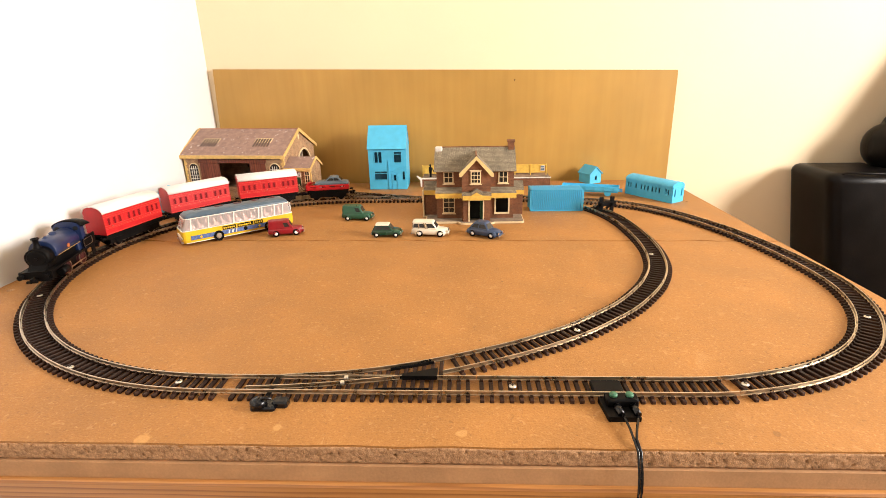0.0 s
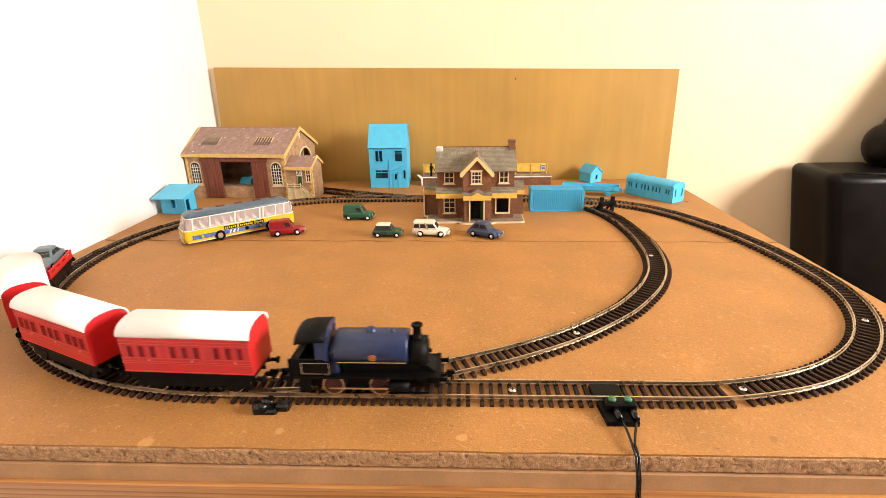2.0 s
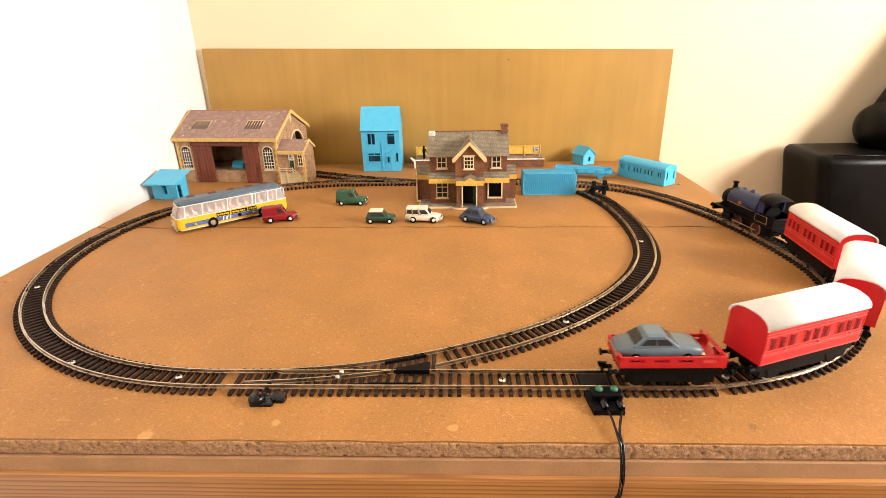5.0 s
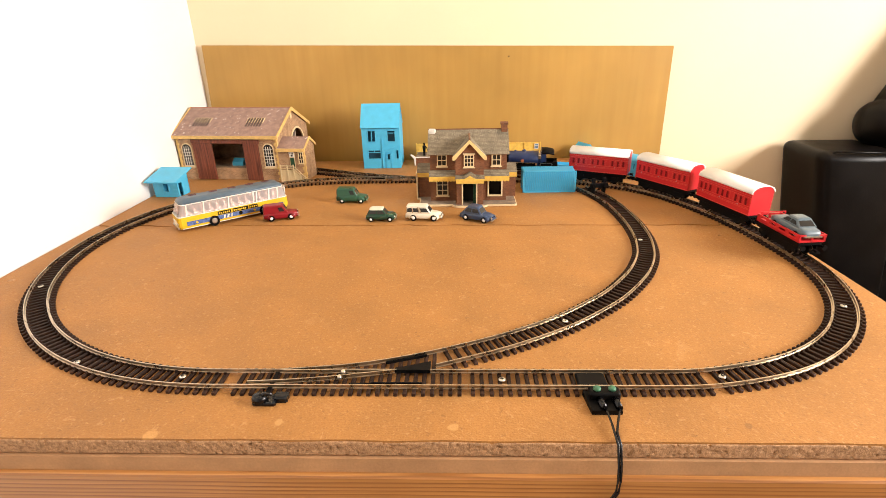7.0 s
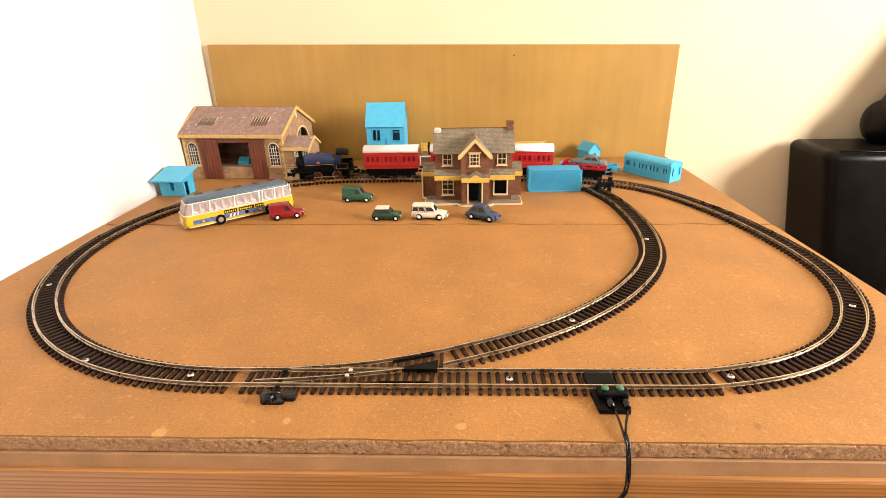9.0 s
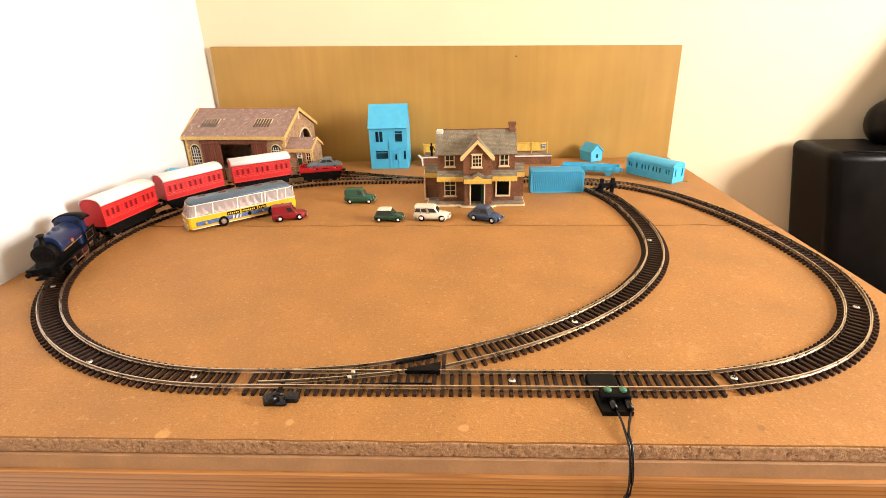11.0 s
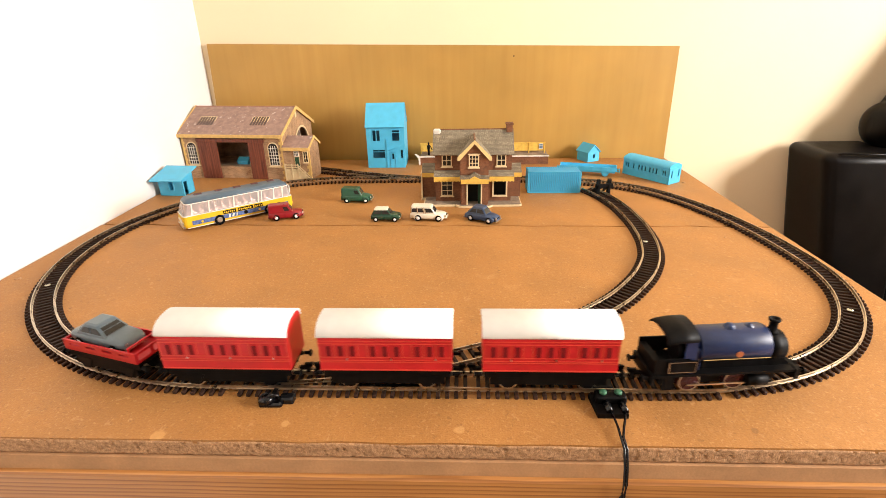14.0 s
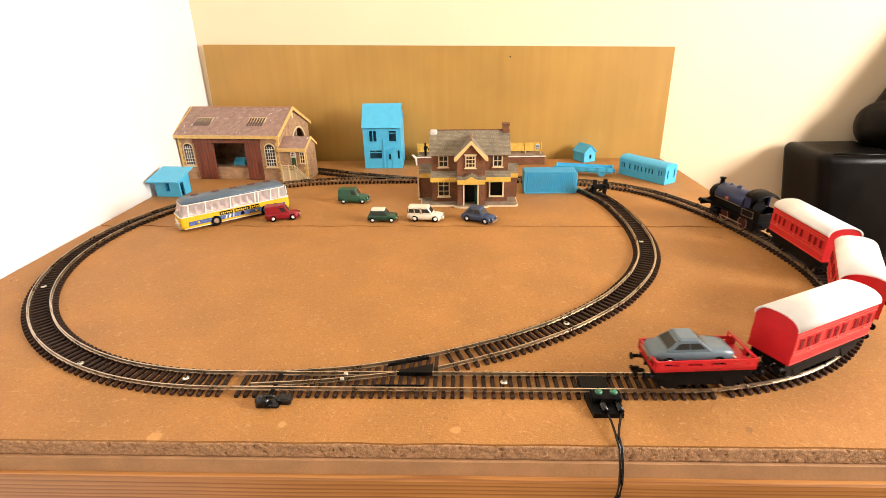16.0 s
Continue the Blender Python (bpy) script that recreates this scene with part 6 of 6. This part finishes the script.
    for a, c in ((0.0490, 0.0655), (0.0680, 0.0880), (0.0900, 0.1010)):
        p = part("side_panel", Shape().box(a, c, -0.0009, 0.0002, 0.0124, 0.0166), BLACK, b)
        n = int((c - a) / 0.0026)
        for k in range(n):
            part("lettering", Shape().box(a + 0.0008 + k * 0.0025, a + 0.0024 + k * 0.0025, -0.0012, -0.0009, 0.0135, 0.0155), YEL, p)
    for k, (a, w) in enumerate(((0.0550, 0.0028), (0.0590, 0.0042), (0.0645, 0.0024))):
        part("lettering", Shape().prism([(a, 0.0072), (a + w * 0.6, 0.0072), (a + w, 0.0112), (a + w * 0.4, 0.0112)], "y", -0.0009, -0.0006), PLASTER, b)
    part("badge", Shape().cyl((0.0775, -0.0010, 0.0095), (0.0775, -0.0006, 0.0095), 0.0024, n=16), BLACK, b)
    for x in (0.022, 0.096, 0.125):
        part("star", Shape().cyl((x, -0.0010, 0.0093), (x, -0.0006, 0.0093), 0.0016, n=5), YEL, b)
    for y in (0.0045, W - 0.0045):
        part("end_lamp", Shape().cyl((-0.0004, y, 0.0095), (0.0006, y, 0.0095), 0.0020, n=12), STEEL, b)
    part("end_grille", Shape().box(-0.0003, 0.0004, 0.009, W - 0.009, 0.0075, 0.0125), PLASTER, b)
    part("bumper", Shape().box(-0.0012, 0.0010, 0.002, W - 0.002, 0.0036, 0.0056), STEEL, b)
    part("rear_board", Shape().box(L - 0.0008, L + 0.0003, 0.009, W - 0.009, 0.0200, 0.0300), PLASTER, b)
    for x in (0.0431, 0.1090, 0.1230):
        for y, sg in ((0.0014, -1), (W - 0.0014, 1)):
            w = part("wheel", Shape().cyl((x, y - 0.0022, 0.0064), (x, y + 0.0022, 0.0064), 0.0064, n=22), BLACK, b)
            part("hub", Shape().cyl((x, y + sg * 0.0022, 0.0064), (x, y + sg * 0.0027, 0.0064), 0.0036, 0.0030, n=16), STEEL, w)
    return b


def soft_block(x0, x1, y0, y1, z0, z1, r, bulge=0.0):
    """An upholstered block with rounded edges."""
    n = 6
    rings = []
    def ring(e, z):
        pts = []
        for cx, cy, a0 in ((x1 - r, y1 - r, 0), (x0 + r, y1 - r, 90), (x0 + r, y0 + r, 180), (x1 - r, y0 + r, 270)):
            for k in range(n + 1):
                a = radians(a0 + 90 * k / n)
                pts.append((cx + (r + e) * math.cos(a), cy + (r + e) * math.sin(a), z))
        return pts
    for k in range(6):
        t = k / 5
        rings.append(ring(bulge * math.sin(math.pi * t), z0 + (z1 - r - z0) * t))
    for k in range(1, n + 1):
        a = radians(90 * k / n)
        rings.append(ring(-r * (1 - math.cos(a)) * 0.98, z1 - r + r * math.sin(a)))
    return Shape().loft(rings, smooth=True)


def sofa():
    s = thing("leather_sofa", "black leather recliner sofa standing beside the table", "sofa")
    arm = soft_block(0.768, 0.905, 0.585, 0.690, FLOOR + 0.04, 0.028, 0.016, 0.003)
    arm.v = [(x - (z - 0.028) * 0.20, y, z) for x, y, z in arm.v]     # the side leans in towards the floor
    arm.v = [(x, y - 0.030 * max(0.0, 1 - ((x - 0.85) / 0.12) ** 2) * max(0.0, (0.69 - y) / 0.105), z) for x, y, z in arm.v]     # padded front
    part("arm", arm, LEATHER, s)
    part("back", soft_block(0.935, 1.38, 0.60, 0.690, FLOOR + 0.04, 0.020, 0.02, 0.004), LEATHER, s)
    # headrest cushion that swells upwards away from the table; unseen tall end added to shadow the wall
    rings = []
    for k in range(19):
        t = k / 18
        x = 0.872 + 0.47 * t * t
        top = 0.104 + 0.22 * min(1.0, max(0.0, (x - 0.908) / 0.11)) ** 0.8
        e = math.sqrt(max(0.02, 1 - (1 - min(1, (x - 0.872) / 0.030)) ** 2))
        zc, hz = (top + 0.022) / 2, (top - 0.022) / 2 * (0.25 + 0.75 * e)
        rings.append([(x, 0.636 + 0.052 * e * math.cos(6.28318 * i / 20), zc + hz * math.sin(6.28318 * i / 20)) for i in range(20)])
    part("headrest", Shape().loft(rings, smooth=True), LEATHER, s)
    part("seat", soft_block(0.990, 1.38, 0.10, 0.585, FLOOR + 0.10, -0.33, 0.04, 0.004), LEATHER, s)
    part("foot", Shape().box(0.93, 1.36, 0.15, 0.66, FLOOR, FLOOR + 0.05), BLACK, s)
    part("seam", Shape().tube([(0.775, 0.5830, 0.000), (0.782, 0.5800, 0.021), (0.795, 0.5720, 0.0285), (0.850, 0.5600, 0.0290), (0.905, 0.5740, 0.0240)], 0.0016), LEATHER, s)


goods_shed()
station()
cyan_house()
container()
cyan_coach()
cyan_hut()
cyan_shed()
cyan_wagon()
platform()
figure()
buffer_stop()
sofa()
bus()
car("dark green toy van parked on the baseboard", by_wheels(-0.0101, 0.4133, 0.0177, 0.4125, 0.009), 0.0445, 0.0188, 0.0216, CARGREEN, VAN, (-0.485, 0.20), (-0.475, 0.09), [(0.69, 0.90)], wings=True, wheel=(0.0038, 0.312))
car("dark green toy car with a cream roof", by_wheels(0.0445, 0.3338, 0.0709, 0.3333, 0.009), 0.0388, 0.0180, 0.0172, MINIGREEN, MINI, (-0.43, 0.22), (-0.37, 0.09), [(0.06, 0.48), (0.54, 0.95)], roof_mat=CARCREAM, wheel=(0.0034, 0.325))
car("cream toy estate car with wood trim", by_wheels(0.0998, 0.3370, 0.1292, 0.3343, 0.009), 0.0480, 0.0192, 0.0200, CARCREAM, VAN, (-0.485, 0.20), (-0.475, 0.09), [(0.04, 0.28), (0.31, 0.56), (0.64, 0.95)], wings=True, trim=TRIMWOOD)
car("grey-blue toy saloon car parked before the station", by_wheels(0.1694, 0.3378, 0.1933, 0.3247, 0.009), 0.0472, 0.0190, 0.0198, CARBLUE, MINOR, (-0.40, 0.19), (-0.25, 0.08), [(0.10, 0.46), (0.52, 0.93)], wings=True)
car("dark red toy van parked beside the bus", by_wheels(-0.0894, 0.3386, -0.0642, 0.3469, 0.009), 0.0455, 0.0188, 0.0208, CARRED, VAN, (-0.485, 0.20), (-0.475, 0.09), [(0.69, 0.90)], wings=True)
load = car("grey-blue toy saloon car riding on the flat wagon", None, 0.0555, 0.0215, 0.0185, CARGREY, SALOON, (-0.33, 0.20), (-0.20, 0.05), [(0.12, 0.48), (0.53, 0.90)], wheel=(0.0034, 0.30), group="train load")

# knots of wear on the board: two drilled marks by the wall side and an old fixing
for x, y, r in ((-0.305, 0.165, 0.0035), (-0.312, 0.135, 0.0035), (0.512, 0.505, 0.0028), (0.470, 0.275, 0.0018)):
    tagged(part("nail_head", Shape().lathe([(0.0, 0.0), (r, 0.0), (r, 0.0003), (0.0, 0.0004)], 12, tf=pose(x, y, 0.0)), BOARD_EDGE), "dull brown nail head sunk in the hardboard", "nail", "nails in the board")


# ---- motion ----
def ride(s, wb, z=RTOP):
    """The pose of a vehicle whose two axles stand on the oval."""
    a, b = oval.at(s + wb), oval.at(s - wb)
    m, d = (a + b) / 2, a - b
    return pose(m[0], m[1], z, 0, 0, math.degrees(math.atan2(d[1], d[0])))


def motions():
    times = [round(i / 10, 1) for i in range(161)]
    every = [i / FPS for i in range(481)]
    for ob, wheels, wb, off in train:
        walk(ob, [(t, ride(travel(t) + off, wb)) for t in times])
        for w, r in wheels:
            x = w.location.x
            walk(w, [(t, pose(x, 0, r, 0, math.degrees(travel(t) / r) % 360, 0)) for t in every])
    walk(load, [(t, ride(travel(t) + train[-1][3] - 0.0065, wagon_wb, RTOP + 0.0200)) for t in times])


motions()
